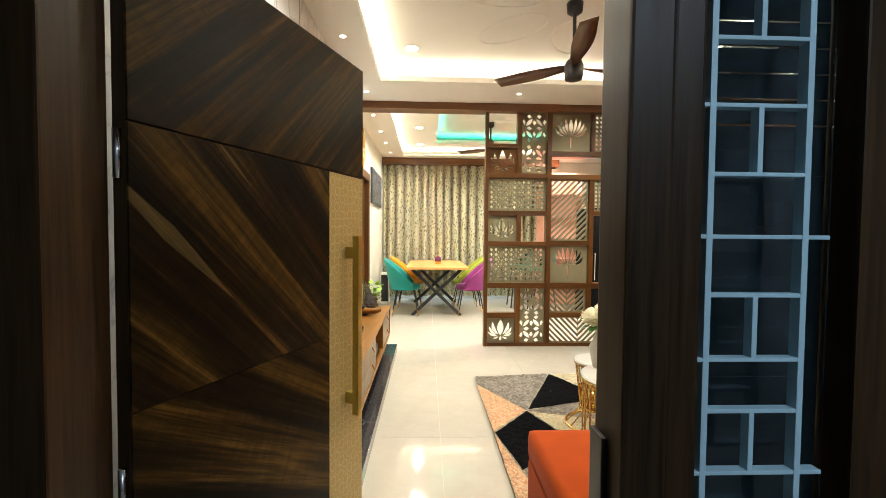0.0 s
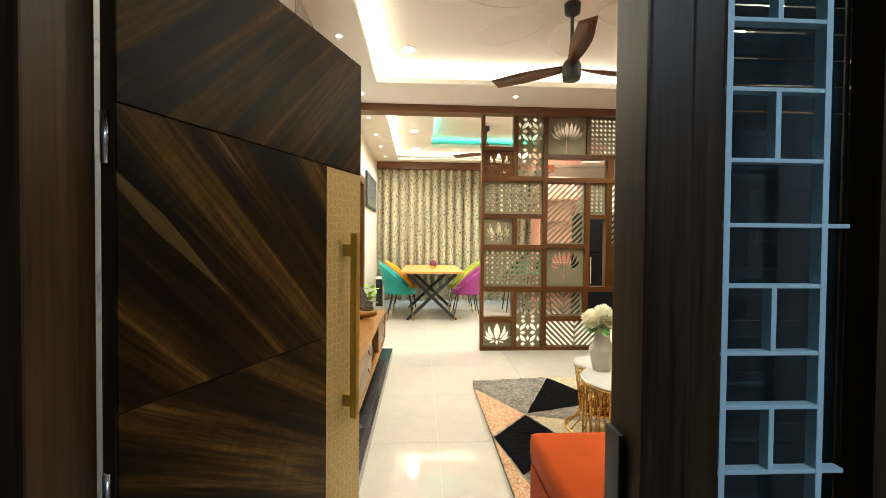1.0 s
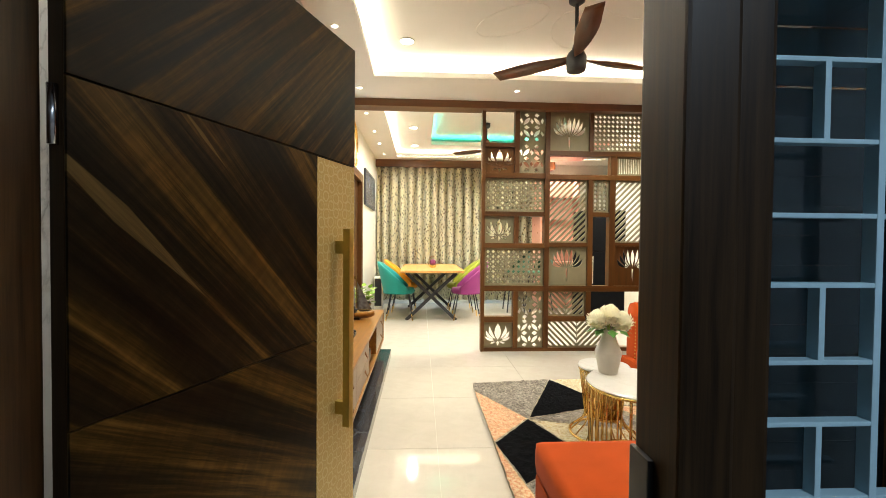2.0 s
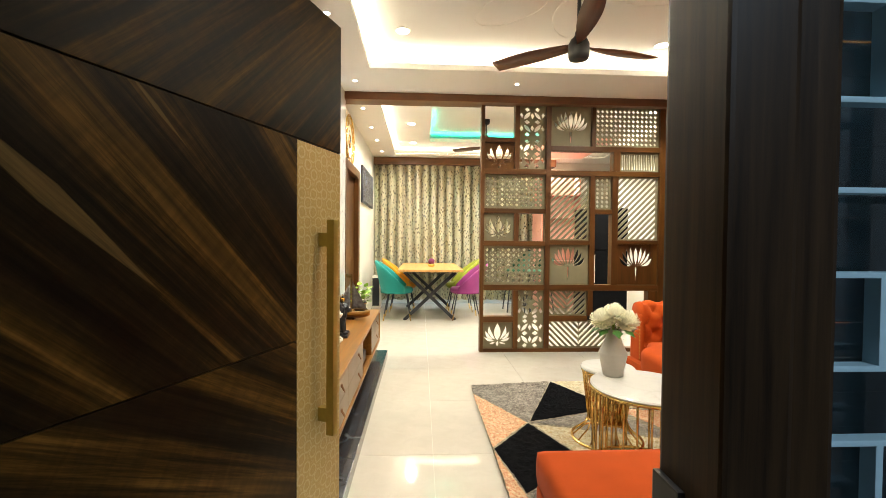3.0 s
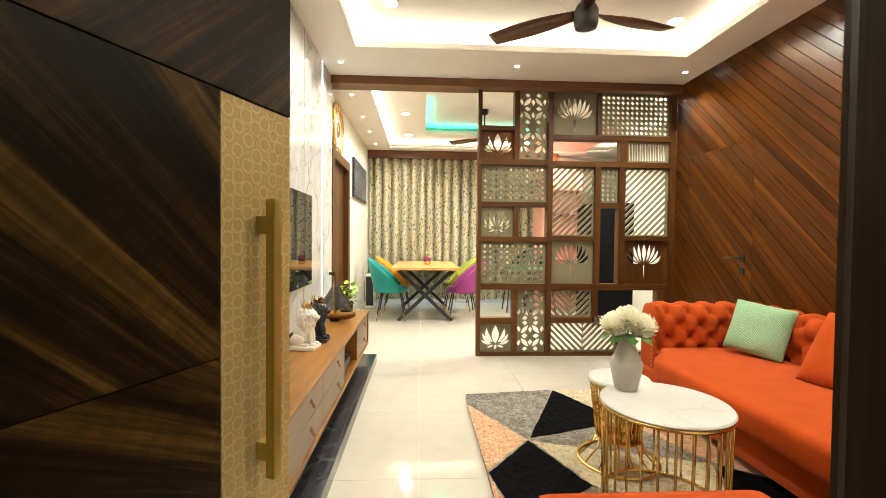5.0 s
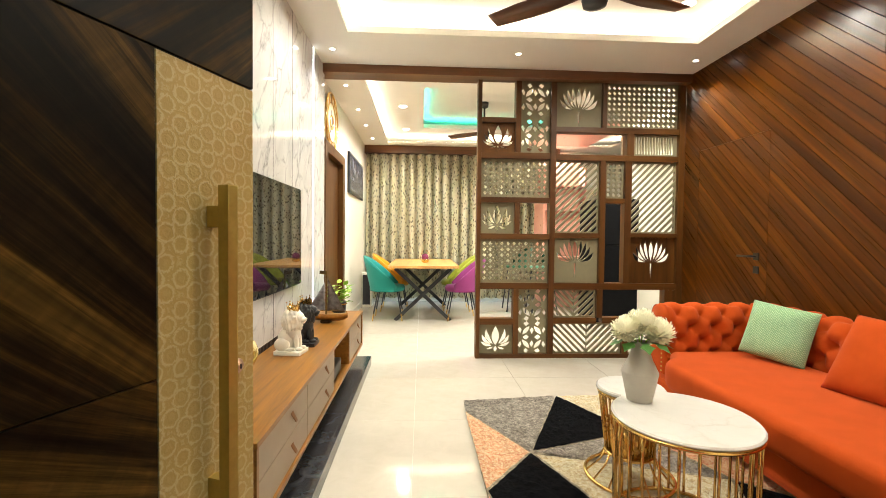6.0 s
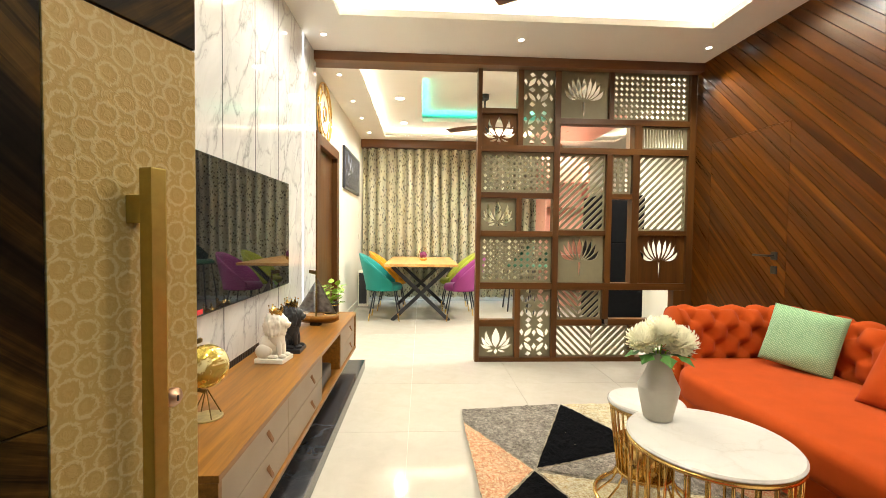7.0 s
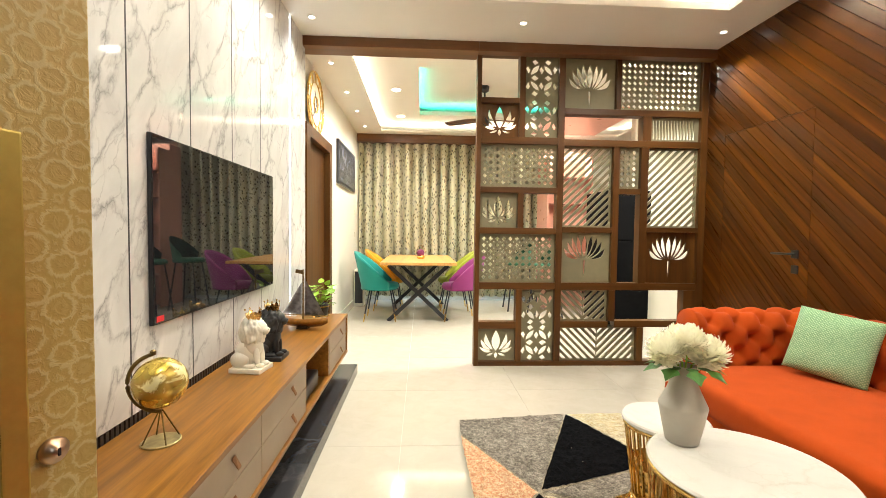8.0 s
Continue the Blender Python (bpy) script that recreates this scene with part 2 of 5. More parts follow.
# ---- structure ----
CEIL = 2.69
XL, XR = -1.14, 2.36          # side walls
YD, YB = 1.02, 8.62           # entrance wall front, back wall
XK = 4.6                      # far side of the dining and kitchen space
HX, HY, DW, DH = -0.905, 1.133, 0.955, 1.925   # entrance door: hinge, width, height

# floor: slab and glossy tiles
m, t, b = nodes_of("glossy_cream_tile")
v = coords(t, source="Object")
info = t.nodes.new("ShaderNodeObjectInfo")
base = ramp(t, noise_tex(t, v, 1.6, 6, 0.6, 1.0), [(0.3, (0.51, 0.465, 0.38)), (0.7, (0.58, 0.535, 0.45))])
base = mix(t, 0.5, base, ramp(t, noise_tex(t, v, 9.0, 6, 0.6, 0.8), [(0.35, (0.52, 0.475, 0.395)), (0.65, (0.58, 0.535, 0.455))]))
link(t, base, b.inputs["Base Color"])
b.inputs["Roughness"].default_value = 0.06
b.inputs["IOR"].default_value = 1.5
M_TILE = m
floor = structure("floor", box(XL - 0.3, XK + 0.2, 0.96, YB + 0.2, -0.12, -0.003), M_GROUT, "polished cream floor tiles with thin joints", "floor")
structure("floor_lobby", box(-2.35, XR + 0.2, -1.6, 0.955, -0.12, 0.0), plain("lobby_stone", (0.16, 0.155, 0.15), 0.35, grain=0.2, scale=7), "grey stone lobby floor", "floor")

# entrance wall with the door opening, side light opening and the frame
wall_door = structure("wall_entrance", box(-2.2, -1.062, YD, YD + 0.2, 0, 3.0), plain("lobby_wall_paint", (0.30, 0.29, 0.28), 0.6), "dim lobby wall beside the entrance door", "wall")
obj("wall_over_door", box(-1.062, 0.75, YD, YD + 0.2, DH + 0.122, 3.0), M_WALL, wall_door)
obj("wall_beside_sidelight", box(0.75, XR + 0.2, 1.07, YD + 0.2, 0, 3.0), M_WALL, wall_door)

wall_left = structure("wall_west", box(XL - 0.15, XL, YD + 0.2, YB + 0.15, 0, 3.0), M_WALL, "cream painted side wall of living and dining space", "wall")
wall_right = structure("wall_east", box(XR + 0.02, XR + 0.15, YD + 0.2, 5.1, 0, 3.0), M_LATTICE, "wall behind diagonal teak planks", "wall")
structure("wall_back", box(XL - 0.15, XK, YB, YB + 0.15, 0, 3.0), M_WALL, "cream back wall behind the curtain", "wall")
structure("wall_kitchen", box(XK, XK + 0.15, 5.1, YB + 0.15, 0, 3.0), M_WALL, "cream kitchen wall", "wall")
structure("wall_bend", box(XR + 0.15, XK, 4.95, 5.1, 0, 3.0), M_WALL, "cream wall closing the kitchen", "wall")
# unseen shell that closes the lobby; its grey is raised to bounce light
M_LOBBY = plain("lobby_bounce_grey", (0.30, 0.30, 0.30), 0.6, grain=0.1)
structure("lobby_shell_back", box(-2.2, XR + 0.2, -1.6, -1.45, 0, 3.0), M_LOBBY, "unseen grey wall closing the lobby behind", "wall")
structure("lobby_shell_west", box(-2.35, -2.2, -1.6, YD + 0.2, 0, 3.0), M_LOBBY, "unseen grey wall closing the lobby's side", "wall")
structure("lobby_shell_east", box(XR + 0.05, XR + 0.2, -1.45, YD, 0, 3.0), M_LOBBY, "unseen grey wall closing the lobby's side", "wall")
structure("lobby_shell_top", box(-2.2, XR + 0.2, -1.6, YD, 2.7, 2.85), M_LOBBY, "unseen grey lid closing the lobby above", "ceiling")


def soffit(name, x0, x1, y0, y1, ox0, ox1, oy0, oy1, z, top):
    """A lowered ceiling border round an opening, with a small upstand, and the slab above."""
    bm = bmesh.new()
    for a in ((x0, x1, y0, oy0, z, z + 0.03), (x0, x1, oy1, y1, z, z + 0.03), (x0, ox0, oy0, oy1, z, z + 0.03), (ox1, x1, oy0, oy1, z, z + 0.03)):
        box_into(bm, *a)
    box_into(bm, x0, x1, y0, y1, top, top + 0.08)
    for a in ((ox0 - 0.012, ox0, oy0, oy1, z + 0.03, z + 0.05), (ox1, ox1 + 0.012, oy0, oy1, z + 0.03, z + 0.05), (ox0, ox1, oy0 - 0.012, oy0, z + 0.03, z + 0.05), (ox0, ox1, oy1, oy1 + 0.012, z + 0.03, z + 0.05)):
        box_into(bm, *a)
    return structure(name, bm, M_CEIL, "white false ceiling with a lit cove", "ceiling")


soffit("ceiling_living", XL, XR + 0.02, YD + 0.2, 5.02, -0.735, 1.995, 1.52, 4.30, CEIL, 2.82)
bm = bmesh.new()
for a in ((XL, XK, 5.12, 5.22, CEIL, 2.72), (XL, XK, 8.12, YB, CEIL, 2.72), (XL, -0.735, 5.22, 8.12, CEIL, 2.72), (3.0, XK, 5.22, 8.12, CEIL, 2.72),
          (XL, XK, 5.12, 5.85, 2.82, 2.86), (XL, XK, 7.65, YB, 2.82, 2.86), (XL, -0.16, 5.85, 7.65, 2.82, 2.86), (1.7, XK, 5.85, 7.65, 2.82, 2.86),
          (XL, XK, 5.12, YB, 2.97, 3.0), (-0.16, -0.145, 5.85, 7.65, 2.82, 2.88), (-0.145, 1.7, 7.635, 7.65, 2.82, 2.88)):
    box_into(bm, *a)
structure("ceiling_dining", bm, M_CEIL, "white false ceiling with a warm cove and a green lit tray", "ceiling")


def led(name, x0, x1, y0, y1, z, mat, label):
    return tagged(obj(name, box(x0, x1, y0, y1, z, z + 0.008), mat), label, "led strip")


led("led_strip", -0.80, -0.77, 1.5, 4.36, CEIL + 0.03, M_LED, "warm led strip on the cove ledge")
led("led_strip", 2.03, 2.06, 1.5, 4.36, CEIL + 0.03, M_LED, "warm led strip on the cove ledge")
led("led_strip", -0.75, 1.98, 4.335, 4.365, CEIL + 0.03, M_LED, "warm led strip on the cove ledge")
led("led_strip", -0.80, -0.77, 5.2, 8.15, CEIL + 0.03, M_LED, "warm led strip on the dining cove ledge")
led("led_strip", -0.75, 3.0, 8.155, 8.185, CEIL + 0.03, M_LED, "warm led strip on the dining cove ledge")
# ---- entrance: frame, side light, door ----
frame_door = tagged(thing("door_frame", "dark walnut entrance door frame with a side light", "door frame", kind="structure"), kind="structure")
part("jamb", box(-1.052, -0.932, 0.968, 1.122, 0, DH + 0.02, 0.005), M_FRAME, frame_door)
part("architrave", box(-1.135, -1.054, 0.945, 1.10, 0, DH + 0.12, 0.008), M_FRAME, frame_door)
part("wall_panel", box(-2.19, -1.137, 0.985, 1.018, 0, 2.69, 0.004), M_FRAME, frame_door, "dark walnut panelling beside the entrance")
part("jamb", box(0.032, 0.107, 0.918, 1.032, 0, DH + 0.02, 0.006), M_FRAME, frame_door)
part("jamb", box(0.113, 0.168, 0.935, 1.035, 0, DH + 0.02, 0.006), M_FRAME, frame_door)
part("jamb_return", box(0.150, 0.168, 1.036, 1.15, 0, DH + 0.02), M_FRAME, frame_door)
part("jamb", box(0.575, 0.75, 1.06, 1.2, 0, DH + 0.02, 0.006), M_FRAME, frame_door)
part("lintel", box(-1.052, 0.75, 0.935, 1.2, DH + 0.022, DH + 0.12, 0.004), M_FRAME, frame_door)
part("sill", box(0.169, 0.574, 1.04, 1.2, 0, 0.12, 0.004), M_FRAME, frame_door)
part("strike_plate", box(0.022, 0.0315, 0.975, 1.03, 0.62, 0.90, 0.003), M_BLACK, frame_door, "dark metal strike box on the jamb")
m, t, b = nodes_of("dark_tinted_glass")
b.inputs["Base Color"].default_value = (0.45, 0.55, 0.58, 1)
b.inputs["Roughness"].default_value = 0.02
b.inputs["Transmission Weight"].default_value = 1.0
M_DARKGLASS = m
side = tagged(thing("side_window", "pale blue metal grille before dark side glass with blinds", "window", kind="structure"), kind="structure")
part("pane", box(0.169, 0.574, 1.125, 1.131, 0.12, DH), M_DARKGLASS, side)
GX0, GX1, GT = 0.256, 0.464, 0.0065
LEVELS = [1.925, 1.785, 1.649, 1.519, 1.385, 1.262, 1.146, 1.017, 0.913, 0.787, 0.655, 0.535, 0.41, 0.28, 0.16]
for gx in (GX0 + GT, GX1 - GT):
    part("grille_upright", box(gx - GT, gx + GT, 1.055, 1.08, 0.12, DH, 0.002), M_BLUE, side)
for i, gz in enumerate(LEVELS):
    part("grille_bar", box(GX0 - 0.015 if i % 2 else GX0, GX1 + (0.045 if i % 4 == 1 else 0.0), 1.056, 1.079, gz - 0.0042, gz + 0.0042, 0.002), M_BLUE, side)
for i, a in enumerate(zip(LEVELS, LEVELS[1:])):
    if i in (1, 3, 6, 8, 11):
        part("grille_bar", box(0.355, 0.366, 1.056, 1.079, a[1], a[0], 0.002), M_BLUE, side)
M_BLIND = plain("grey_blind_slat", (0.10, 0.11, 0.115), 0.5)
for k in range(34):
    z = 0.13 + k * 0.055
    part("blind_slat", box(0.172, 0.572, 1.142 + 0.0005 * (k % 2), 1.144, z, z + (0.0508 if z > 1.42 else 0.0545)), M_BLIND, side)

ANG = 69.2
M_VENEER = []
# grain turn, and the pale sapwood wedges: along the grain from, to, across, half width
for key, turn, wedges in (("top", -46, []), ("mid", 47, [(0.93, 0.52, 0.990, 0.020), (0.845, 0.68, 1.255, 0.007)]), ("low", 60, [])):
    m, t, b = nodes_of("ebony_veneer_" + key)
    straight = coords(t, (1, 1, 1), (0, turn, 0))
    v = coords(t, (10, 10, 0.42), (0, turn, 0))
    broad, middle, fine = noise_tex(t, v, 0.75, 2, 0.5, 0.35), noise_tex(t, v, 2.3, 3, 0.6, 0.2), noise_tex(t, v, 7.5, 5, 0.7, 0.1)
    curl = noise_tex(t, coords(t, (7, 7, 40), (0, turn, 0)), 1.0, 3, 0.5, 0.6)
    tone = math_node(t, "ADD", math_node(t, "MULTIPLY", broad, 0.50), math_node(t, "ADD", math_node(t, "MULTIPLY", middle, 0.34), math_node(t, "MULTIPLY", fine, 0.16)))
    col = ramp(t, tone, [(0.40, (0.005, 0.0032, 0.0014)), (0.48, (0.015, 0.0085, 0.0028)), (0.535, (0.044, 0.0225, 0.0045)), (0.585, (0.092, 0.048, 0.0095)), (0.64, (0.030, 0.016, 0.0045))])
    col = mix(t, 0.5, col, ramp(t, fine, [(0.36, (0.16, 0.16, 0.16)), (0.64, (0.80, 0.77, 0.72))]), "OVERLAY")
    col = mix(t, 0.25, col, ramp(t, curl, [(0.4, (0.26, 0.26, 0.26)), (0.62, (0.74, 0.72, 0.68))]), "OVERLAY")
    sep = t.nodes.new("ShaderNodeSeparateXYZ")
    link(t, straight, sep.inputs[0])
    for s0, s1, across, half in wedges:
        run = math_node(t, "DIVIDE", math_node(t, "SUBTRACT", sep.outputs[2], s0), s1 - s0)
        width = math_node(t, "MULTIPLY", math_node(t, "SUBTRACT", 1.0, math_node(t, "ABSOLUTE", math_node(t, "SUBTRACT", math_node(t, "MULTIPLY", run, 1.5), 0.5))), half)
        away = math_node(t, "ABSOLUTE", math_node(t, "SUBTRACT", math_node(t, "ADD", sep.outputs[0], math_node(t, "MULTIPLY", broad, 0.02)), across))
        inside = t.nodes.new("ShaderNodeMath")
        inside.operation, inside.use_clamp = "MULTIPLY", True
        link(t, math_node(t, "SUBTRACT", width, away), inside.inputs[0])
        inside.inputs[1].default_value = 420.0
        pale = ramp(t, fine, [(0.3, (0.060, 0.038, 0.012)), (0.7, (0.17, 0.105, 0.034))])
        col = mix(t, math_node(t, "MULTIPLY", inside.outputs[0], 0.75), col, pale)
    link(t, col, b.inputs["Base Color"])
    link(t, math_node(t, "ADD", math_node(t, "MULTIPLY", fine, 0.2), 0.30), b.inputs["Roughness"])
    b.inputs["Coat Weight"].default_value, b.inputs["Specular IOR Level"].default_value = 0.0, 0.09
    bump(t, b, fine, 0.06, 0.002)
    M_VENEER.append(m)
# embossed band: rows of round medallions, offset like bricks, with scrolls between
m, t, b = nodes_of("gold_damask_panel")
vor = t.nodes.new("ShaderNodeTexVoronoi")
vor.inputs["Scale"].default_value, vor.inputs["Randomness"].default_value = 1.0, 0.22
link(t, coords(t, (24, 0, 24), (0, 45, 0)), vor.inputs["Vector"])
scroll = noise_tex(t, coords(t, (1, 0, 1)), 58, 2, 0.5, 2.6)
ring = math_node(t, "SINE", math_node(t, "ADD", math_node(t, "MULTIPLY", vor.outputs["Distance"], 23.0), math_node(t, "MULTIPLY", scroll, 9.0)))
edge = ramp(t, vor.outputs["Distance"], [(0.26, (0, 0, 0)), (0.40, (0.8, 0.8, 0.8)), (0.60, (0.35, 0.35, 0.35))])
pat = math_node(t, "ADD", math_node(t, "MULTIPLY", ring, 0.22), math_node(t, "MULTIPLY", edge, 0.42))
pat = math_node(t, "ADD", pat, math_node(t, "MULTIPLY", noise_tex(t, coords(t), 240, 2), 0.25))
col = ramp(t, pat, [(0.10, (0.45, 0.305, 0.085)), (0.38, (0.48, 0.335, 0.108)), (0.60, (0.56, 0.435, 0.20))])
link(t, col, b.inputs["Base Color"])
link(t, ramp(t, pat, [(0.2, (0.42, 0.42, 0.42)), (0.6, (0.6, 0.6, 0.6))]), b.inputs["Roughness"])
b.inputs["Metallic"].default_value = 0.1
bump(t, b, pat, 0.3, 0.002)
M_DAMASK = m
ZS, ZL, WD = 1.487, 0.884, 0.715
door = tagged(thing("door_entrance", "open ebony veneer entrance door with a gold damask band", "door", (HX, HY, 0), rz=ANG), kind="structure")
part("door_leaf", box(0.0, DW, 0.0, 0.038, 0.008, DH, 0.002), M_FRAME, door)
part("veneer_panel", box(0.0, DW, -0.007, -0.0005, ZS + 0.002, DH, 0.0015), M_VENEER[0], door)
part("veneer_panel", box(0.0, WD - 0.0015, -0.007, -0.0005, ZL + 0.0015, ZS - 0.002, 0.0015), M_VENEER[1], door)
part("veneer_panel", box(0.0, WD - 0.0015, -0.007, -0.0005, 0.008, ZL - 0.0015, 0.0015), M_VENEER[2], door)
part("damask_band", box(WD + 0.0015, DW, -0.006, -0.0005, 0.008, ZS - 0.002, 0.0015), M_DAMASK, door, "embossed gold damask band")
handle = part("pull_handle", box(0.822, 0.848, -0.064, -0.038, 0.556, 1.252, 0.0025), M_BRASS, door, "square brass pull handle")
part("standoff", box(0.823, 0.847, -0.039, -0.0065, 1.165, 1.21, 0.002), M_BRASS, handle)
part("standoff", box(0.823, 0.847, -0.039, -0.0065, 0.598, 0.643, 0.002), M_BRASS, handle)
bm = lathe([(0.017, 0), (0.017, 0.006), (0.014, 0.010), (0.010, 0.010), (0.009, 0.014)], 24)
bmesh.ops.transform(bm, matrix=pose(0.901, -0.006, 0.856, 90), verts=bm.verts)
lock = part("key_cylinder", bm, plain("copper_nickel", (0.55, 0.36, 0.24), 0.3, 1.0), door, "round copper-toned key cylinder", True)
part("keyway", box(0.8995, 0.9025, -0.0215, -0.0195, 0.851, 0.861), M_BLACK, lock)
for hz in (0.35, 0.72, 1.42, 1.80):
    bm = lathe([(0.008, -0.05), (0.008, 0.05)], 12, (-0.009, 0.012, hz))
    part("hinge", bm, M_STEEL, door, "steel butt hinge", True)

# ---- diagonal teak cladding with a flush door ----
M_PLANKD = wood("teak_plank_diagonal", (0.062, 0.019, 0.001), (0.132, 0.045, 0.0026), (0.29, 0.114, 0.009), rot=(46, 0, 0), rough=0.30, coat=0.14, vary=0.15, streak=(26, 26, 0.75), spec=0.25)
CA, SA = math.cos(radians(44)), math.sin(radians(44))
Y0, Y1, DY0, DY1, DZ = YD + 0.2, 4.995, 3.99, 4.78, 1.95
REGIONS = [(Y0, DY0 - 0.003, 0.0, CEIL), (DY1 + 0.003, Y1, 0.0, CEIL), (DY0 - 0.003, DY1 + 0.003, DZ + 0.003, CEIL)]
flush = tagged(thing("door_flush", "flush door clad in the same diagonal teak planks", "door"), kind="structure")


def plank_mesh(k, regions, width=0.068, gap=0.0035):
    lo, hi = k * width + gap / 2, (k + 1) * width - gap / 2
    bm = bmesh.new()
    for y0, y1, z0, z1 in regions:
        poly = [(y0, z0), (y1, z0), (y1, z1), (y0, z1)]
        poly = clip_poly(poly, -SA, CA, hi)
        if len(poly) > 2:
            poly = clip_poly(poly, SA, -CA, -lo)
        if len(poly) < 3:
            continue
        a = [bm.verts.new((XR - 0.012, y, z)) for y, z in poly]
        c = [bm.verts.new((XR + 0.019, y, z)) for y, z in poly]
        bm.faces.new(a)
        bm.faces.new(c[::-1])
        for i in range(len(a)):
            bm.faces.new((a[i], c[i], c[(i + 1) % len(a)], a[(i + 1) % len(a)]))
    return bm


for k in range(-54, 32):
    bm = plank_mesh(k, REGIONS)
    if len(bm.faces):
        obj("plank", bm, M_PLANKD, wall_right)
    bm = plank_mesh(k, [(DY0, DY1, 0.006, DZ)])
    if len(bm.faces):
        obj("plank", bm, M_PLANKD, flush)
part("rose", box(XR - 0.024, XR - 0.0125, 4.055, 4.105, 1.0, 1.055, 0.003), M_BLACK, flush)
lev = part("lever", tube([(XR - 0.02, 4.08, 1.028), (XR - 0.06, 4.08, 1.028), (XR - 0.062, 4.10, 1.028), (XR - 0.062, 4.22, 1.028)], 0.008), M_BLACK, flush, "black lever handle", True)
part("lock_plate", box(XR - 0.022, XR - 0.0125, 4.055, 4.105, 0.90, 0.955, 0.003), M_BLACK, flush)

# ---- tv wall ----
M_SLAT = plain("dark_fluted_board", (0.045, 0.03, 0.022), 0.5)
tvwall = tagged(thing("marble_wall", "white veined marble wall panels with thin joints", "wall panel", kind="structure"), kind="structure")
part("backing", box(XL + 0.001, -1.085, 1.25, 4.985, 0, CEIL - 0.002), M_BLACK, tvwall)
EDGES = [1.25, 1.70, 2.085, 2.47, 2.855, 3.24, 3.63, 4.01, 4.572]
for a, c in zip(EDGES, EDGES[1:]):
    part("marble_panel", box(-1.084, -1.06, a + 0.0025, c - 0.0025, 0.52, CEIL - 0.003, 0.001), M_MARBLE, tvwall)
part("marble_panel", box(-1.084, -1.06, 4.598, 4.985, 0.0, CEIL - 0.003, 0.001), M_MARBLE, tvwall)
for y in EDGES[1:-1]:
    part("joint_strip", box(-1.0612, -1.0592, y - 0.003, y + 0.003, 0.52, CEIL - 0.004), M_BLACK, tvwall, "thin dark joint strip")
part("base_board", box(-1.084, -1.066, 1.25, 4.57, 0.0, 0.518), M_SLAT, tvwall, "dark fluted base board")
for k in range(120):
    y = 1.9 + k * 0.022
    part("flute", box(-1.066, -1.060, y, y + 0.012, 0.48, 0.517), M_SLAT, tvwall)
part("led_line", box(-1.08, -1.062, 4.577, 4.593, 0.02, CEIL - 0.01), M_LEDW, tvwall, "vertical white led line")

# ---- beam and lattice partition ----
bm = box(XL, 0.351, 4.91, 5.10, 2.615, 2.725, 0.004)
box_into(bm, 0.351, XR, 4.91, 4.998, 2.615, 2.725, 0.004)
structure("beam", bm, M_BEAM, "walnut clad beam across the room", "beam")
lattice = tagged(thing("lattice_partition", "tall walnut partition with carved jali and lotus panels", "partition", kind="structure"), kind="structure")
V = [(.352, .390, 0, 2.725), (.710, .760, 1.952, 2.628), (.710, .760, 1.188, 1.482), (.710, .760, .039, .662), (1.045, 1.098, .039, 2.628), (1.540, 1.580, 2.202, 2.628),
     (1.778, 1.852, 1.943, 2.150), (1.530, 1.584, .722, 1.887), (1.770, 1.836, .722, 1.887), (1.517, 1.574, .390, .660), (1.775, 1.832, .039, .336), (2.182, 2.29, .392, .660), (2.290, 2.347, 0, 2.725)]
Hs = [(.390, 2.290, 0, .039), (.390, 2.290, 2.628, 2.725), (.390, .710, 2.230, 2.276), (.390, 1.045, 1.894, 1.952), (.390, 1.045, 1.482, 1.532), (.390, 1.045, 1.135, 1.188), (.390, 1.045, .662, .721),
      (.390, .710, .323, .381), (1.098, 2.290, 2.150, 2.202), (1.098, 2.290, 1.887, 1.943), (1.098, 1.530, 1.152, 1.200), (1.584, 1.770, 1.486, 1.534), (1.836, 2.290, 1.161, 1.205), (1.098, 2.290, .660, .722),
      (1.098, 1.517, .334, .388), (1.574, 2.290, .338, .392)]
M_LATH = wood("walnut_rail", (0.085, 0.034, 0.006), (0.150, 0.064, 0.012), (0.22, 0.102, 0.020), rot=(0, 90, 0), rough=0.42, coat=0.05, spec=0.3)
for x0, x1, z0, z1 in V:
    part("stile", box(x0, x1, 5.0, 5.09, z0, z1, 0.003), M_LATTICE, lattice)
for x0, x1, z0, z1 in Hs:
    part("rail", box(x0 + 0.0005, x1 - 0.0005, 5.002, 5.088, z0, z1, 0.003), M_LATH, lattice)


def cut_board(name, x0, x1, z0, z1, holes, mat, y=5.047, thick=0.016):
    """A board with holes cut through: a filled flat curve, drawn out."""
    cu = bpy.data.curves.new(name, "CURVE")
    cu.dimensions, cu.fill_mode, cu.extrude = "2D", "BOTH", thick / 2
    for poly in [[(x0, z0), (x1, z0), (x1, z1), (x0, z1)]] + holes:
        sp = cu.splines.new("POLY")
        sp.points.add(len(poly) - 1)
        sp.use_cyclic_u = True
        for p, q in zip(sp.points, poly):
            p.co = (q[0], q[1], 0, 1)
    tmp = bpy.data.objects.new(name, cu)
    me = bpy.data.meshes.new_from_object(tmp)
    bpy.data.objects.remove(tmp)
    me.transform(Matrix.Translation((0, y, 0)) @ pose(0, 0, 0, 90))
    me.materials.clear()
    me.materials.append(mat)
    ob = new(name, me)
    ob.parent = lattice
    return ob


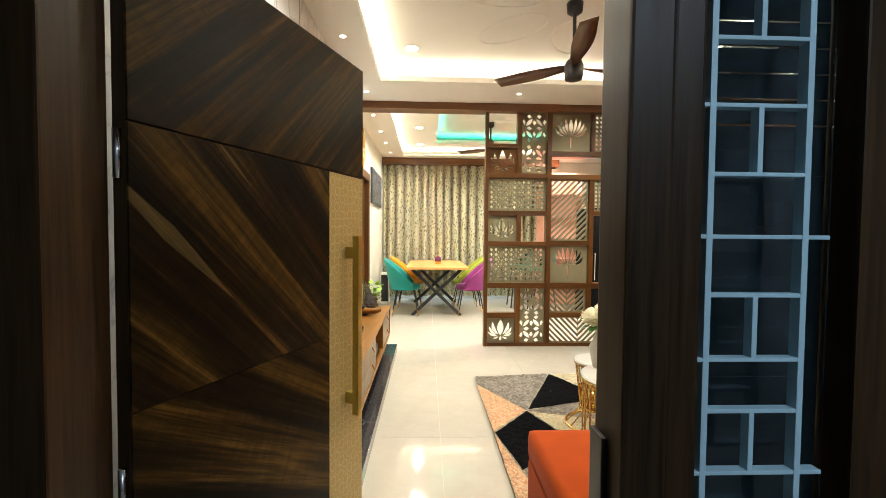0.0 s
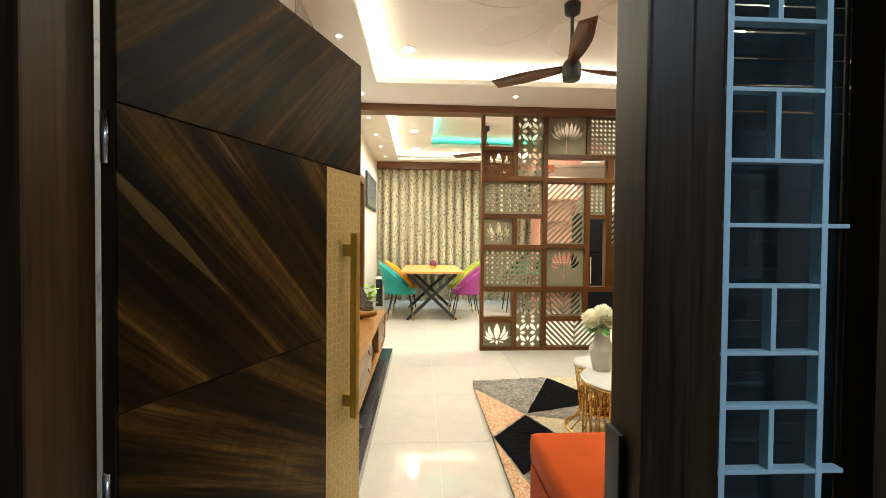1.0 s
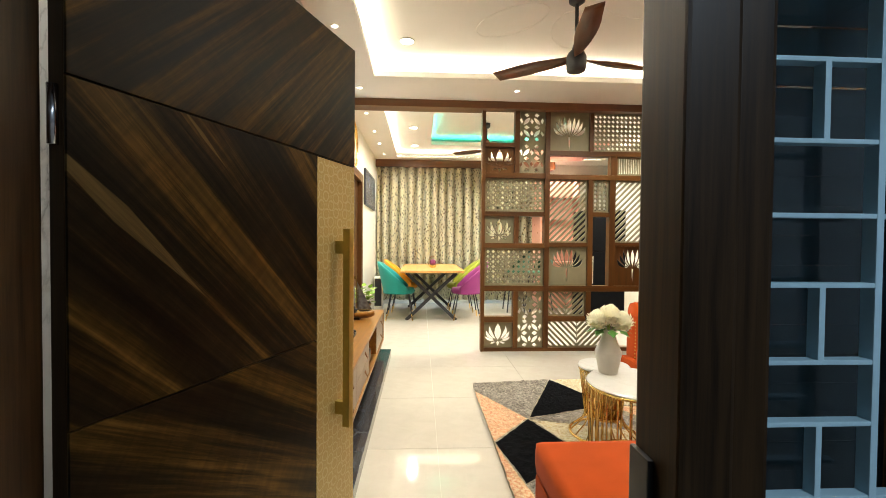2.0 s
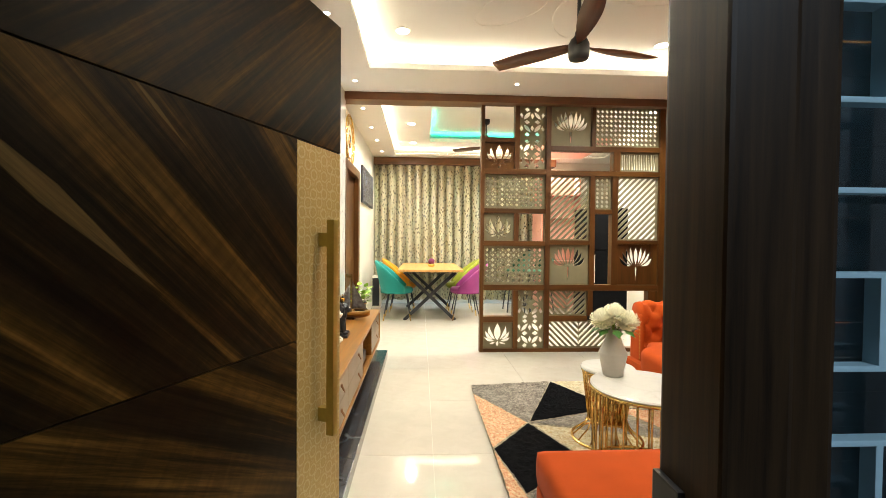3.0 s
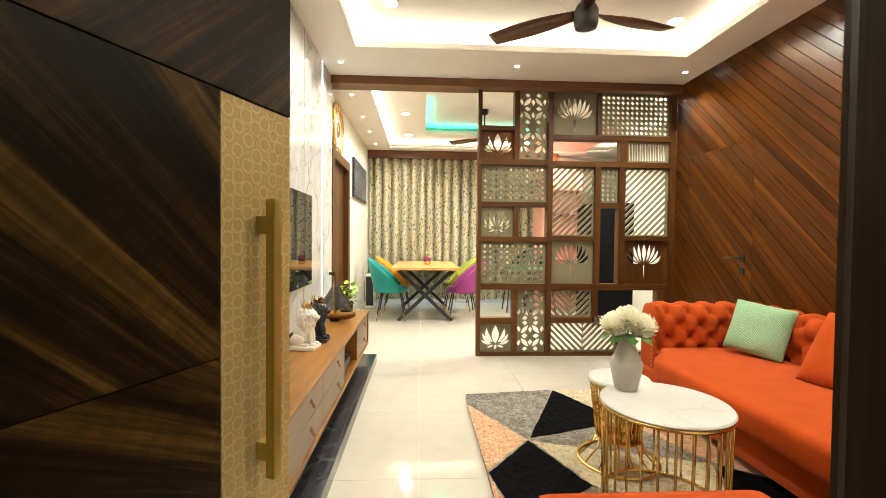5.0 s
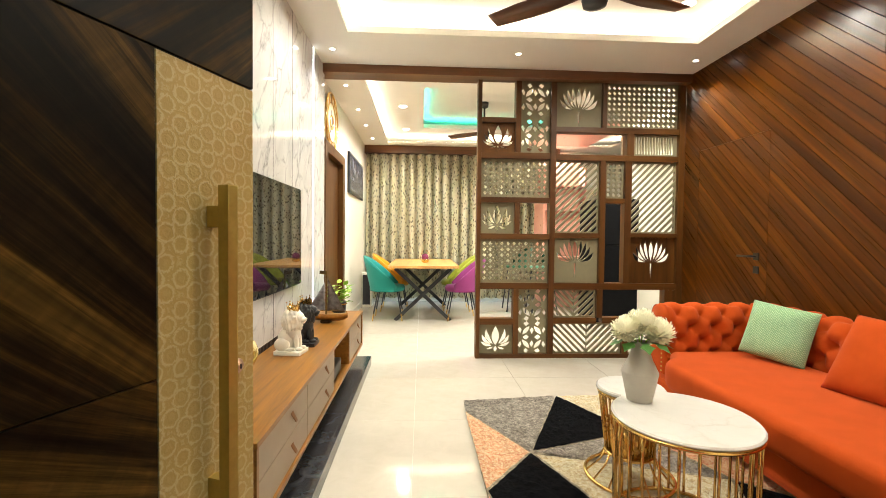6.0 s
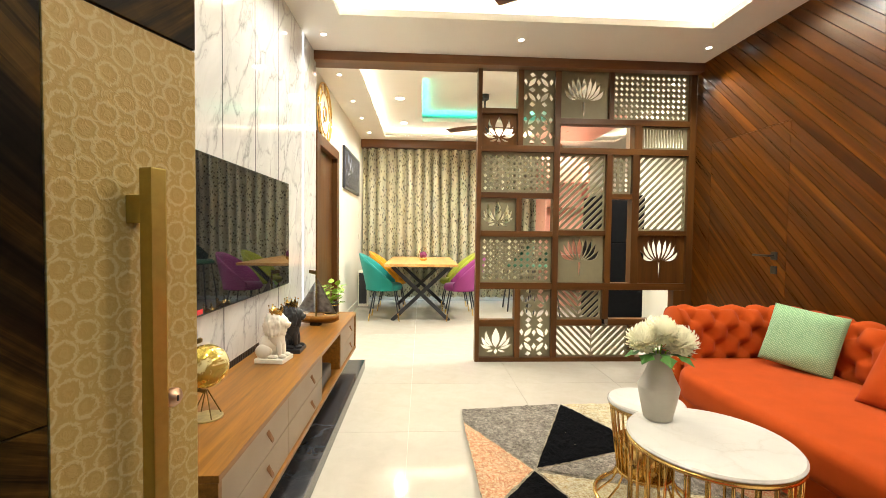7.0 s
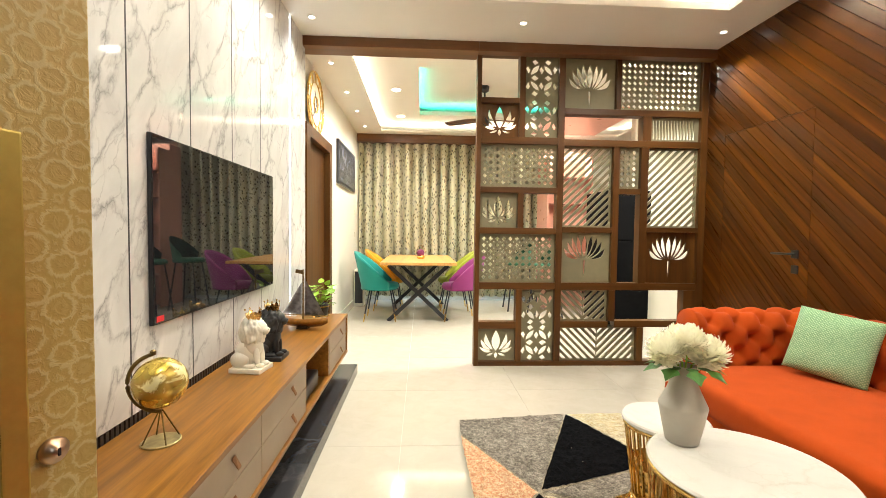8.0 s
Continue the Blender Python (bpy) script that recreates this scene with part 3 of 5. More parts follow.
def leaf_shape(cx, cz, s, base, tip, w, bow=0.0, p=1.0, n=10):
    """A bowed leaf outline between two points given in units of s round a centre; bow pushes it to the outer side."""
    bx, bz, tx, tz = cx + base[0] * s, cz + base[1] * s, cx + tip[0] * s, cz + tip[1] * s
    l = math.hypot(tx - bx, tz - bz)
    ux, uz = (tz - bz) / l, -(tx - bx) / l
    out = []
    for q in (1, -1):
        for i in range(n):
            f = i / n if q > 0 else 1 - i / n
            h = (bow * 4 * f * (1 - f) + q * w * math.sin(math.pi * f ** p)) * s
            out.append((bx + f * (tx - bx) + ux * h, bz + f * (tz - bz) + uz * h))
    return out


def lotus(cx, cz, s):
    """A tall middle petal, three pairs that open to the sides and small leaves below."""
    hs = [leaf_shape(cx, cz, s, (0, -0.47), (0, 0.85), 0.265, p=0.88), leaf_shape(cx, cz, s, (0, -0.53), (0, -0.92), 0.11)]
    for base, tip, w, bow in (((0.17, -0.40), (0.63, 0.66), 0.145, 0.17), ((0.32, -0.40), (0.93, 0.26), 0.122, 0.12), ((0.24, -0.50), (1.03, -0.20), 0.10, 0.09), ((0.14, -0.58), (0.62, -0.74), 0.072, 0.03)):
        for q in (1, -1):
            hs.append(leaf_shape(cx, cz, s, (q * base[0], base[1]), (q * tip[0], tip[1]), w, q * bow, 0.9))
    return hs


def fan_lotus(cx, cz, s):
    """Nine bowed petals that fan out above a pointed stem."""
    hs = [leaf_shape(cx, cz, s, (0, -0.22), (0, 0.92), 0.138, p=1.2)]
    for base, tip, w, bow in (((0.08, -0.22), (0.33, 0.93), 0.106, 0.06), ((0.14, -0.22), (0.61, 0.84), 0.099, 0.10), ((0.20, -0.22), (0.84, 0.64), 0.095, 0.13), ((0.27, -0.22), (1.02, 0.32), 0.10, 0.15)):
        for q in (1, -1):
            hs.append(leaf_shape(cx, cz, s, (q * base[0], base[1]), (q * tip[0], tip[1]), w, q * bow, 1.3))
    hs.append([(cx - 0.06 * s, cz - 0.30 * s), (cx + 0.06 * s, cz - 0.30 * s), (cx + 0.04 * s, cz - 0.8 * s), (cx, cz - 1.12 * s), (cx - 0.04 * s, cz - 0.8 * s)])
    return hs


def grid_holes(x0, x1, z0, z1, step, r, sides=4, turn=0.0, brick=True, small=0.0):
    nx, nz = max(1, round((x1 - x0 - 0.03) / step)), max(1, round((z1 - z0 - 0.03) / step))
    dx, dz = (x1 - x0 - 0.03) / nx, (z1 - z0 - 0.03) / nz
    hs = []
    for i in range(nx):
        for j in range(nz):
            cx, cz = x0 + 0.015 + (i + 0.5) * dx, z0 + 0.015 + (j + 0.5) * dz
            hs.append([(cx + r * math.cos(radians(turn + 360 * k / sides)), cz + r * math.sin(radians(turn + 360 * k / sides))) for k in range(sides)])
            if small and i < nx - 1 and j < nz - 1:
                hs.append([(cx + dx / 2 + small * math.cos(radians(90 * k)), cz + dz / 2 + small * math.sin(radians(90 * k))) for k in range(4)])
    return hs


def slant_holes(x0, x1, z0, z1, pitch, width, side_=1):
    """Slanted slots at 45 degrees, clipped to the field."""
    m_ = 0.014
    x0, x1, z0, z1 = x0 + m_, x1 - m_, z0 + m_, z1 - m_
    hs, c = [], (z0 - x1 if side_ > 0 else z0 + x0)
    end = (z1 - x0) if side_ > 0 else (z1 + x1)
    c += pitch * 0.4
    while c < end:
        poly = [(x0, z0), (x1, z0), (x1, z1), (x0, z1)]
        poly = clip_poly(poly, -side_, 1, c + width)
        if len(poly) > 2:
            poly = clip_poly(poly, side_, -1, -c)
        if len(poly) > 2:
            hs.append(poly)
        c += pitch
    return hs


def chevron_holes(x0, x1, z0, z1, pitch, width):
    mid = (x0 + x1) / 2
    return slant_holes(x0, mid + 0.012, z0, z1, pitch, width, -1) + slant_holes(mid - 0.012, x1, z0, z1, pitch, width, 1)


def ring_holes(x0, x1, z0, z1):
    """Two blocks of four slanted leaves, each with a kite on its four sides; kites between leaves are shared."""
    hs = []
    cx, qx, qz = (x0 + x1) / 2, 0.052, 0.066
    for blk in (0.25, 0.75):
        bz = z0 + (z1 - z0) * blk
        for sx in (1, -1):
            for sz in (1, -1):
                px, pz, lean = cx + sx * qx, bz + sz * qz, -sx * sz
                hs.append(leaf_shape(px, pz, 1.0, (-lean * 0.034, -0.042), (lean * 0.034, 0.042), 0.0195))
                hs.append([(px + sx * 0.024, pz + sz * 0.070), (px + sx * 0.002, pz + sz * 0.040), (px - sx * 0.028, pz + sz * 0.062), (px - sx * 0.004, pz + sz * 0.088)])
                hs.append([(px + sx * 0.054, pz + sz * 0.034), (px + sx * 0.037, pz + sz * 0.002), (px + sx * 0.050, pz - sz * 0.032), (px + sx * 0.074, pz + sz * 0.012)])
        for e in (1, -1):
            hs.append([(cx - 0.020, bz + e * qz), (cx, bz + e * (qz - 0.036)), (cx + 0.020, bz + e * qz), (cx, bz + e * (qz + 0.030))])
            hs.append([(cx + e * qx - 0.031, bz), (cx + e * qx, bz - 0.025), (cx + e * qx + 0.031, bz), (cx + e * qx, bz + 0.025)])
    return [[(cx + (x - cx) * 1.09, z) for x, z in h] for h in hs]


cut_board("lotus_board", .39, .71, 1.952, 2.23, lotus(.55, 2.095, .14), M_LATTICE)
cut_board("ring_board", .76, 1.045, 1.952, 2.628, ring_holes(.76, 1.045, 1.952, 2.628), M_PANEL)
cut_board("fan_lotus_board", 1.098, 1.54, 2.202, 2.628, fan_lotus(1.32, 2.415, .178), M_PANEL)
cut_board("jali_board", 1.58, 2.29, 2.202, 2.628, grid_holes(1.58, 2.29, 2.202, 2.628, 0.047, 0.0205, 4, 0, small=0.007), M_PANEL)
cut_board("slot_board", 1.852, 2.29, 1.943, 2.15, [[(1.885 + k * .027, 1.965), (1.899 + k * .027, 1.965), (1.899 + k * .027, 2.13), (1.885 + k * .027, 2.13)] for k in range(14)], M_PANEL)
cut_board("jali_board", .39, 1.045, 1.532, 1.894, grid_holes(.39, 1.045, 1.532, 1.894, 0.053, 0.020, 4, 0, small=0.008), M_PANEL)
cut_board("slant_board", 1.098, 1.53, 1.2, 1.887, slant_holes(1.098, 1.53, 1.2, 1.887, 0.066, 0.036, 1), M_PANEL)
cut_board("jali_board", 1.584, 1.77, 1.534, 1.887, grid_holes(1.584, 1.77, 1.534, 1.887, 0.048, 0.019, 6, 0), M_PANEL)
cut_board("slant_board", 1.836, 2.29, 1.205, 1.887, slant_holes(1.836, 2.29, 1.205, 1.887, 0.066, 0.036, 1), M_PANEL)
cut_board("lotus_board", .39, .71, 1.188, 1.482, lotus(.55, 1.34, .14), M_PANEL)
cut_board("jali_board", .39, 1.045, .721, 1.135, grid_holes(.39, 1.045, .721, 1.135, 0.055, 0.021, 4, 0, small=0.008), M_PANEL)
cut_board("fan_lotus_board", 1.098, 1.53, .722, 1.152, fan_lotus(1.31, .965, .178), M_PANEL)
cut_board("fan_lotus_board", 1.836, 2.29, .722, 1.161, fan_lotus(2.06, .965, .178), M_LATTICE)
cut_board("lotus_board", .39, .71, .039, .323, lotus(.55, .185, .14), M_PANEL)
cut_board("ring_board", .76, 1.045, .039, .662, ring_holes(.76, 1.045, .039, .662), M_PANEL)
cut_board("chevron_board", 1.098, 1.517, .388, .66, chevron_holes(1.098, 1.517, .388, .66, 0.064, 0.032), M_PANEL)
cut_board("chevron_board", 1.098, 1.775, .039, .334, chevron_holes(1.098, 1.775, .039, .334, 0.064, 0.032), M_PANEL)
# ---- living room: rug, tables, sofa ----
def rug_mat(name, c, amount=0.35):
    m, t, b = nodes_of(name)
    v = coords(t)
    n1, n2, n3 = noise_tex(t, v, 14, 5), noise_tex(t, v, 160, 3), noise_tex(t, v, 55, 4, 0.7)
    col = ramp(t, n1, [(0.3, tuple(k * (1 - amount) for k in c)), (0.7, tuple(min(1, k * (1 + amount * 0.6)) for k in c))])
    col = mix(t, 0.8, col, ramp(t, n2, [(0.34, (0.2, 0.2, 0.2)), (0.66, (0.8, 0.8, 0.8))]), "OVERLAY")
    col = mix(t, 0.75, col, ramp(t, n3, [(0.36, (0.22, 0.22, 0.22)), (0.64, (0.78, 0.78, 0.78))]), "OVERLAY")
    link(t, col, b.inputs["Base Color"])
    b.inputs["Roughness"].default_value, b.inputs["Specular IOR Level"].default_value = 0.95, 0.05
    bump(t, b, n2, 1.0, 0.02)
    return m


R_GREY, R_BLACK = rug_mat("grey_pile", (0.34, 0.30, 0.25)), rug_mat("black_pile", (0.006, 0.006, 0.007))
R_PEACH, R_CREAM = rug_mat("peach_pile", (0.84, 0.52, 0.31), 0.12), rug_mat("cream_pile", (0.74, 0.64, 0.42), 0.15)
rug = thing("shag_rug", "shaggy rug in grey, black, peach and cream triangles", "rug", (0, 0, 0.002))
K, C1 = (0.42, 3.18), (0.13, 3.96)
RX1, RY0 = 1.66, 2.0
POLYS = [
    ("grey_piece", R_GREY, [(0.133, 3.885), (0.79, 3.96), K, (0.128, 3.72)]),
    ("black_piece", R_BLACK, [(0.80, 3.96), (1.06, 3.40), (0.99, 3.37), (0.43, 3.19)]),
    ("cream_piece", R_CREAM, [(0.81, 3.96), (RX1, 3.96), (RX1, 3.30), (1.07, 3.41)]),
    ("peach_piece", R_PEACH, [(0.125, 3.70), (0.41, 3.18), (0.135, 2.86)]),
    ("black_piece", R_BLACK, [(0.415, 3.165), (0.14, 2.84), (0.22, 2.42), (0.60, 2.72)]),
    ("grey_piece", R_GREY, [(0.44, 3.175), (1.0, 3.355), (1.30, 2.90)]),
    ("cream_piece", R_CREAM, [(0.435, 3.155), (1.29, 2.89), (1.10, 2.45), (0.61, 2.71)]),
    ("peach_piece", R_PEACH, [(0.135, 2.82), (0.21, 2.42), (0.30, 2.0), (0.135, 2.0)]),
    ("grey_piece", R_GREY, [(0.225, 2.41), (0.60, 2.70), (1.09, 2.44), (0.70, 2.0), (0.31, 2.0)]),
    ("peach_piece", R_PEACH, [(1.31, 2.89), (1.08, 3.39), (RX1, 3.29), (RX1, 2.6)]),
    ("black_piece", R_BLACK, [(1.10, 2.44), (1.31, 2.88), (RX1, 2.59), (RX1, 2.0), (0.71, 2.0)]),
]


def pile(poly, h=0.032, cell=0.02):
    """A field of tufts: a fine sheet over the outline, roughened, with skirts."""
    bm = bmesh.new()
    vs = [bm.verts.new((x, y, 0)) for x, y in poly]
    f = bm.faces.new(vs)
    res = bmesh.ops.triangulate(bm, faces=[f])
    for _ in range(5):
        es = [e for e in bm.edges if e.calc_length() > cell * 1.6]
        if not es:
            break
        bmesh.ops.subdivide_edges(bm, edges=es, cuts=1, use_grid_fill=False)
        bmesh.ops.triangulate(bm, faces=bm.faces[:])
    edge = {w for e in bm.edges if len(e.link_faces) == 1 for w in e.verts}
    for w in bm.verts:
        n = noise.noise(Vector((w.co.x * 60, w.co.y * 60, 0.3))) * 0.007 + noise.noise(Vector((w.co.x * 150, w.co.y * 150, 4))) * 0.006
        w.co.z = 0.029 + n * 0.5 if w in edge else h + n
        w.co.x += noise.noise(Vector((w.co.x * 70, w.co.y * 70, 9))) * 0.006
        w.co.y += noise.noise(Vector((w.co.x * 70, w.co.y * 70, 19))) * 0.006
    return bm


part("backing", prism([(0.137, 0.0), (RX1 - 0.004, 0.0), (RX1 - 0.004, 0.026), (0.137, 0.026)], 2.004, 3.88), rug_mat("tan_backing", (0.42, 0.36, 0.26)), rug, "tan woven backing")
for nm, mt, poly in POLYS:
    part(nm, pile(poly), mt, rug)


def wire_table(name, label, cx, cy, r, h, waist, wires, top_t=0.014):
    tb = thing(name, label, "coffee table", (cx, cy, 0.034))
    h -= 0.034
    bm = lathe([(r - 0.006, h - top_t), (r, h - top_t + 0.005), (r, h - 0.006), (r - 0.006, h)], 64)
    part("tabletop", bm, M_TOP, tb, "white marble top")
    n = 48
    for rr, z, nm in ((r - 0.007, h - top_t - 0.008, "top_ring"), (r * 0.93, 0.008, "base_ring")):
        part(nm, tube([(rr * math.cos(2 * math.pi * k / n), rr * math.sin(2 * math.pi * k / n), z) for k in range(n)], 0.008, 8, True), M_GOLD, tb, "gold wire ring", True)
    for k in range(wires):
        a = 2 * math.pi * k / wires
        pts = []
        for f in (0, 0.25, 0.5, 0.75, 1.0):
            z = 0.01 + f * (h - top_t - 0.018)
            q = (r * 0.93) * (1 - f) + (r - 0.012) * f
            q *= 1 - waist * math.sin(math.pi * f)
            pts.append((q * math.cos(a), q * math.sin(a), z))
        part("wire", tube(pts, 0.0052, 6), M_GOLD, tb, "", True)
    return tb


wire_table("nest_table", "round marble table on vertical gold wires", 0.851, 2.58, 0.261, 0.472, 0.0, 26)


def flared_table(label, cx, cy, r, h, waist_r, waist_z, base_r):
    tb = thing("nest_table", label, "coffee table", (cx, cy, 0.034))
    h -= 0.034
    part("tabletop", lathe([(r - 0.006, h - 0.02), (r, h - 0.015), (r, h - 0.006), (r - 0.006, h)], 64), M_TOP, tb, "white marble top")
    n = 48
    for rr, z, nm in ((r - 0.012, h - 0.028, "top_ring"), (waist_r, waist_z, "waist_ring"), (base_r, 0.008, "base_ring")):
        part(nm, tube([(rr * math.cos(2 * math.pi * k / n), rr * math.sin(2 * math.pi * k / n), z) for k in range(n)], 0.008, 8, True), M_GOLD, tb, "gold wire ring", True)
    mid = waist_r + 0.5 * (r - 0.02 - waist_r)
    part("bowl", lathe([(waist_r - 0.01, waist_z), (waist_r - 0.002, waist_z + 0.004), (mid, waist_z + 0.13), (mid - 0.004, waist_z + 0.13), (waist_r - 0.02, waist_z + 0.008)], 48), M_GOLD, tb, "gold sheet bowl", True)
    for k in range(30):
        a = 2 * math.pi * k / 30
        c, d = math.cos(a), math.sin(a)
        part("wire", tube([((r - 0.012) * c, (r - 0.012) * d, h - 0.028), (waist_r * c, waist_r * d, waist_z)], 0.0042, 6), M_GOLD, tb, "", True)
    for k in range(14):
        a = 2 * math.pi * (k + 0.5) / 14
        c, d = math.cos(a), math.sin(a)
        q = waist_r + 0.25 * (base_r - waist_r)
        part("leg_wire", tube([(waist_r * c, waist_r * d, waist_z), (q * c, q * d, waist_z * 0.6), (base_r * c, base_r * d, 0.008)], 0.0042, 6), M_GOLD, tb, "", True)


flared_table("smaller round marble table on flared gold wires", 0.820, 2.935, 0.152, 0.462, 0.105, 0.12, 0.195)

# vase of chrysanthemums
vase = thing("flower_vase", "grey matt ceramic vase with cream chrysanthemums", "vase", (0.757, 2.735, 0.473))
M_VASE = plain("grey_matt_ceramic", (0.48, 0.45, 0.38), 0.6, grain=0.04)
part("body", lathe([(0.045, 0), (0.05, 0.003), (0.062, 0.06), (0.073, 0.118), (0.072, 0.124), (0.05, 0.17), (0.038, 0.205), (0.036, 0.25), (0.031, 0.25), (0.033, 0.2)], 40), M_VASE, vase, "", True)
M_PETAL = plain("cream_petal", (0.97, 0.96, 0.82), 0.6, grain=0.03, scale=40)
_t = M_PETAL.node_tree
tr, mx = _t.nodes.new("ShaderNodeBsdfTranslucent"), _t.nodes.new("ShaderNodeMixShader")
tr.inputs[0].default_value, mx.inputs[0].default_value = (0.97, 0.95, 0.78, 1), 0.5
_t.links.new(_t.nodes["Principled BSDF"].outputs[0], mx.inputs[1])
_t.links.new(tr.outputs[0], mx.inputs[2])
_t.links.new(mx.outputs[0], _t.nodes["Material Output"].inputs[0])
rnd = random.Random(4)


def bloom(bm, c, r, n):
    """Three layers of curled petals: long ones that droop below, short upright ones on top."""
    for k in range(n):
        f = (k + 0.5) / n
        ph, th = math.acos(1 - 1.95 * f), k * 2.39996
        d = Vector((math.sin(ph) * math.cos(th), math.sin(ph) * math.sin(th), math.cos(ph)))
        q = d.to_track_quat("Z", "Y")
        rr = r * rnd.uniform(0.86, 1.06)
        w = 0.0095 * rnd.uniform(0.75, 1.25)
        cu = rnd.uniform(0.006, 0.02)
        pts = [(0, 0, 0.2 * rr), (w * 0.7, 0.001, 0.5 * rr), (w, 0.003, 0.78 * rr), (w * 0.6, cu * 0.6, 0.95 * rr), (0, cu, rr), (-w * 0.6, cu * 0.6, 0.95 * rr), (-w, 0.003, 0.78 * rr), (-w * 0.7, 0.001, 0.5 * rr)]
        vs = [bm.verts.new(c + q @ Vector(p)) for p in pts]
        mid = bm.verts.new(c + q @ Vector((0, -0.004, 0.72 * rr)))
        for i in range(len(vs)):
            bm.faces.new((vs[i], vs[(i + 1) % len(vs)], mid))


for c, r in (((-0.072, -0.010, 0.302), 0.060), ((0.066, -0.020, 0.294), 0.064), ((0.012, 0.055, 0.312), 0.062), ((-0.004, -0.030, 0.336), 0.056)):
    bm = bmesh.new()
    bloom(bm, Vector(c), r, 190)
    core = bmesh.ops.create_icosphere(bm, subdivisions=3, radius=r * 0.5)["verts"]
    bmesh.ops.translate(bm, vec=c, verts=core)
    part("flower_head", bm, M_PETAL, vase, "cream chrysanthemum head")
    part("stem", tube([(c[0] * 0.2, c[1] * 0.2, 0.15), (c[0] * 0.3, c[1] * 0.3, 0.25), c], 0.003, 6), M_LEAF, vase)
M_LEAFD = plain("dark_green_leaf", (0.05, 0.17, 0.02), 0.5, grain=0.3, scale=20)
for k in range(9):
    a = k * 0.75
    bm = bmesh.new()
    o = Vector((0.035 * math.cos(a), 0.035 * math.sin(a), 0.252))
    d, s_ = Vector((math.cos(a), math.sin(a), -0.15)), Vector((-math.sin(a), math.cos(a), 0))
    pts = [(0, 0), (0.02, 0.012), (0.03, 0.008), (0.045, 0.02), (0.055, 0.01), (0.07, 0.0), (0.055, -0.01), (0.045, -0.02), (0.03, -0.008), (0.02, -0.012)]
    bm.faces.new([bm.verts.new(o + d * u * 1.35 + s_ * w * 1.5 + Vector((0, 0, 0.012 * math.sin(u * 45) - 0.2 * u)) ) for u, w in pts])
    part("leaf", bm, M_LEAFD, vase)


def tuft_sheet(width, straight, roll, sweep, pu, pv, origin, u, n, bulge=0.034, depth=0.052):
    """A deep-buttoned cushion face that rises, then rolls over backwards; it swells between buttons on a diamond grid."""
    bm = bmesh.new()
    height = straight + roll * radians(sweep)
    nu, nv = max(8, int(width / 0.012)), max(8, int(height / 0.012))
    u, n = Vector(u), Vector(n)
    grid = []
    for i in range(nu + 1):
        row = []
        for j in range(nv + 1):
            a, c = width * i / nu, height * j / nv
            ii, jj = a / pu, c / pv - 0.35
            best = 9.0
            for dj in (math.floor(jj), math.floor(jj) + 1):
                off = 0.5 * (dj % 2)
                for di in (math.floor(ii - off), math.floor(ii - off) + 1):
                    best = min(best, math.hypot((ii - off - di) * pu, (jj - dj) * pv))
            q = min(best / (0.52 * pu), 1.0)
            f1, f2 = abs(((ii + jj * 0.5) % 1.0) - 0.5) * 2, abs(((ii - jj * 0.5) % 1.0) - 0.5) * 2
            h = bulge - depth * (1 - q) ** 2.2 - 0.016 * max(f1, f2) ** 10
            ang = max(0.0, (c - straight) / roll)
            zz = min(c, straight) + roll * math.sin(ang)
            back = roll * (1 - math.cos(ang))
            d = n * math.cos(ang) + Vector((0, 0, 1)) * math.sin(ang)
            row.append(bm.verts.new(Vector(origin) + u * a + Vector((0, 0, zz)) - n * back + d * h))
        grid.append(row)
    for i in range(nu):
        for j in range(nv):
            bm.faces.new((grid[i][j], grid[i + 1][j], grid[i + 1][j + 1], grid[i][j + 1]))
    return bm


SY0, SY1, SX0, SX1 = 1.75, 3.92, 1.36, 2.30
sofa = thing("tufted_sofa", "orange velvet chesterfield sofa with a deep-buttoned back", "sofa", (0, 0, 0))
part("base", box(SX0 + 0.02, SX1, SY0, SY1 - 0.02, 0.09, 0.262, 0.03), M_ORANGE, sofa)
bm = bmesh.new()
rim = [(2.09, SY0 + 0.1), (2.09, SY1 - 0.235), (1.46, SY1 - 0.235)] + [(1.46 - 0.19 * math.sin(a), 3.35 + 0.22 * math.cos(a)) for a in [radians(20 + 70 * k / 8) for k in range(9)]] + [(SX0 - 0.09, SY0 + 0.1)]
cushion = bmesh.ops.extrude_face_region(bm, geom=[bm.faces.new([bm.verts.new((x, y, 0.265)) for x, y in rim])])["geom"]
bmesh.ops.translate(bm, vec=(0, 0, 0.165), verts=[g for g in cushion if isinstance(g, bmesh.types.BMVert)])
bmesh.ops.bevel(bm, geom=[e for e in bm.edges if abs(e.verts[0].co.z - e.verts[1].co.z) < 0.001], offset=0.05, segments=4, affect="EDGES", profile=0.5)
part("seat_cushion", bm, M_ORANGE, sofa, "", True)
part("back_frame", box(2.16, SX1, SY0, SY1 - 0.02, 0.1, 0.60, 0.03), M_ORANGE, sofa)
part("back_cushion", tuft_sheet(SY1 - 0.10 - SY0, 0.235, 0.085, 170, 0.155, 0.085, (2.10, SY1 - 0.10, 0.375), (0, -1, 0), (-1, 0, 0)), M_ORANGE, sofa, "deep-buttoned back", True)
part("arm_frame", box(SX0 + 0.10, SX1, SY1 - 0.165, SY1 - 0.005, 0.1, 0.60, 0.03), M_ORANGE, sofa)
part("arm_cushion", tuft_sheet(0.80, 0.235, 0.085, 170, 0.155, 0.085, (SX0 + 0.09, SY1 - 0.215, 0.375), (1, 0, 0), (0, -1, 0)), M_ORANGE, sofa, "deep-buttoned arm", True)
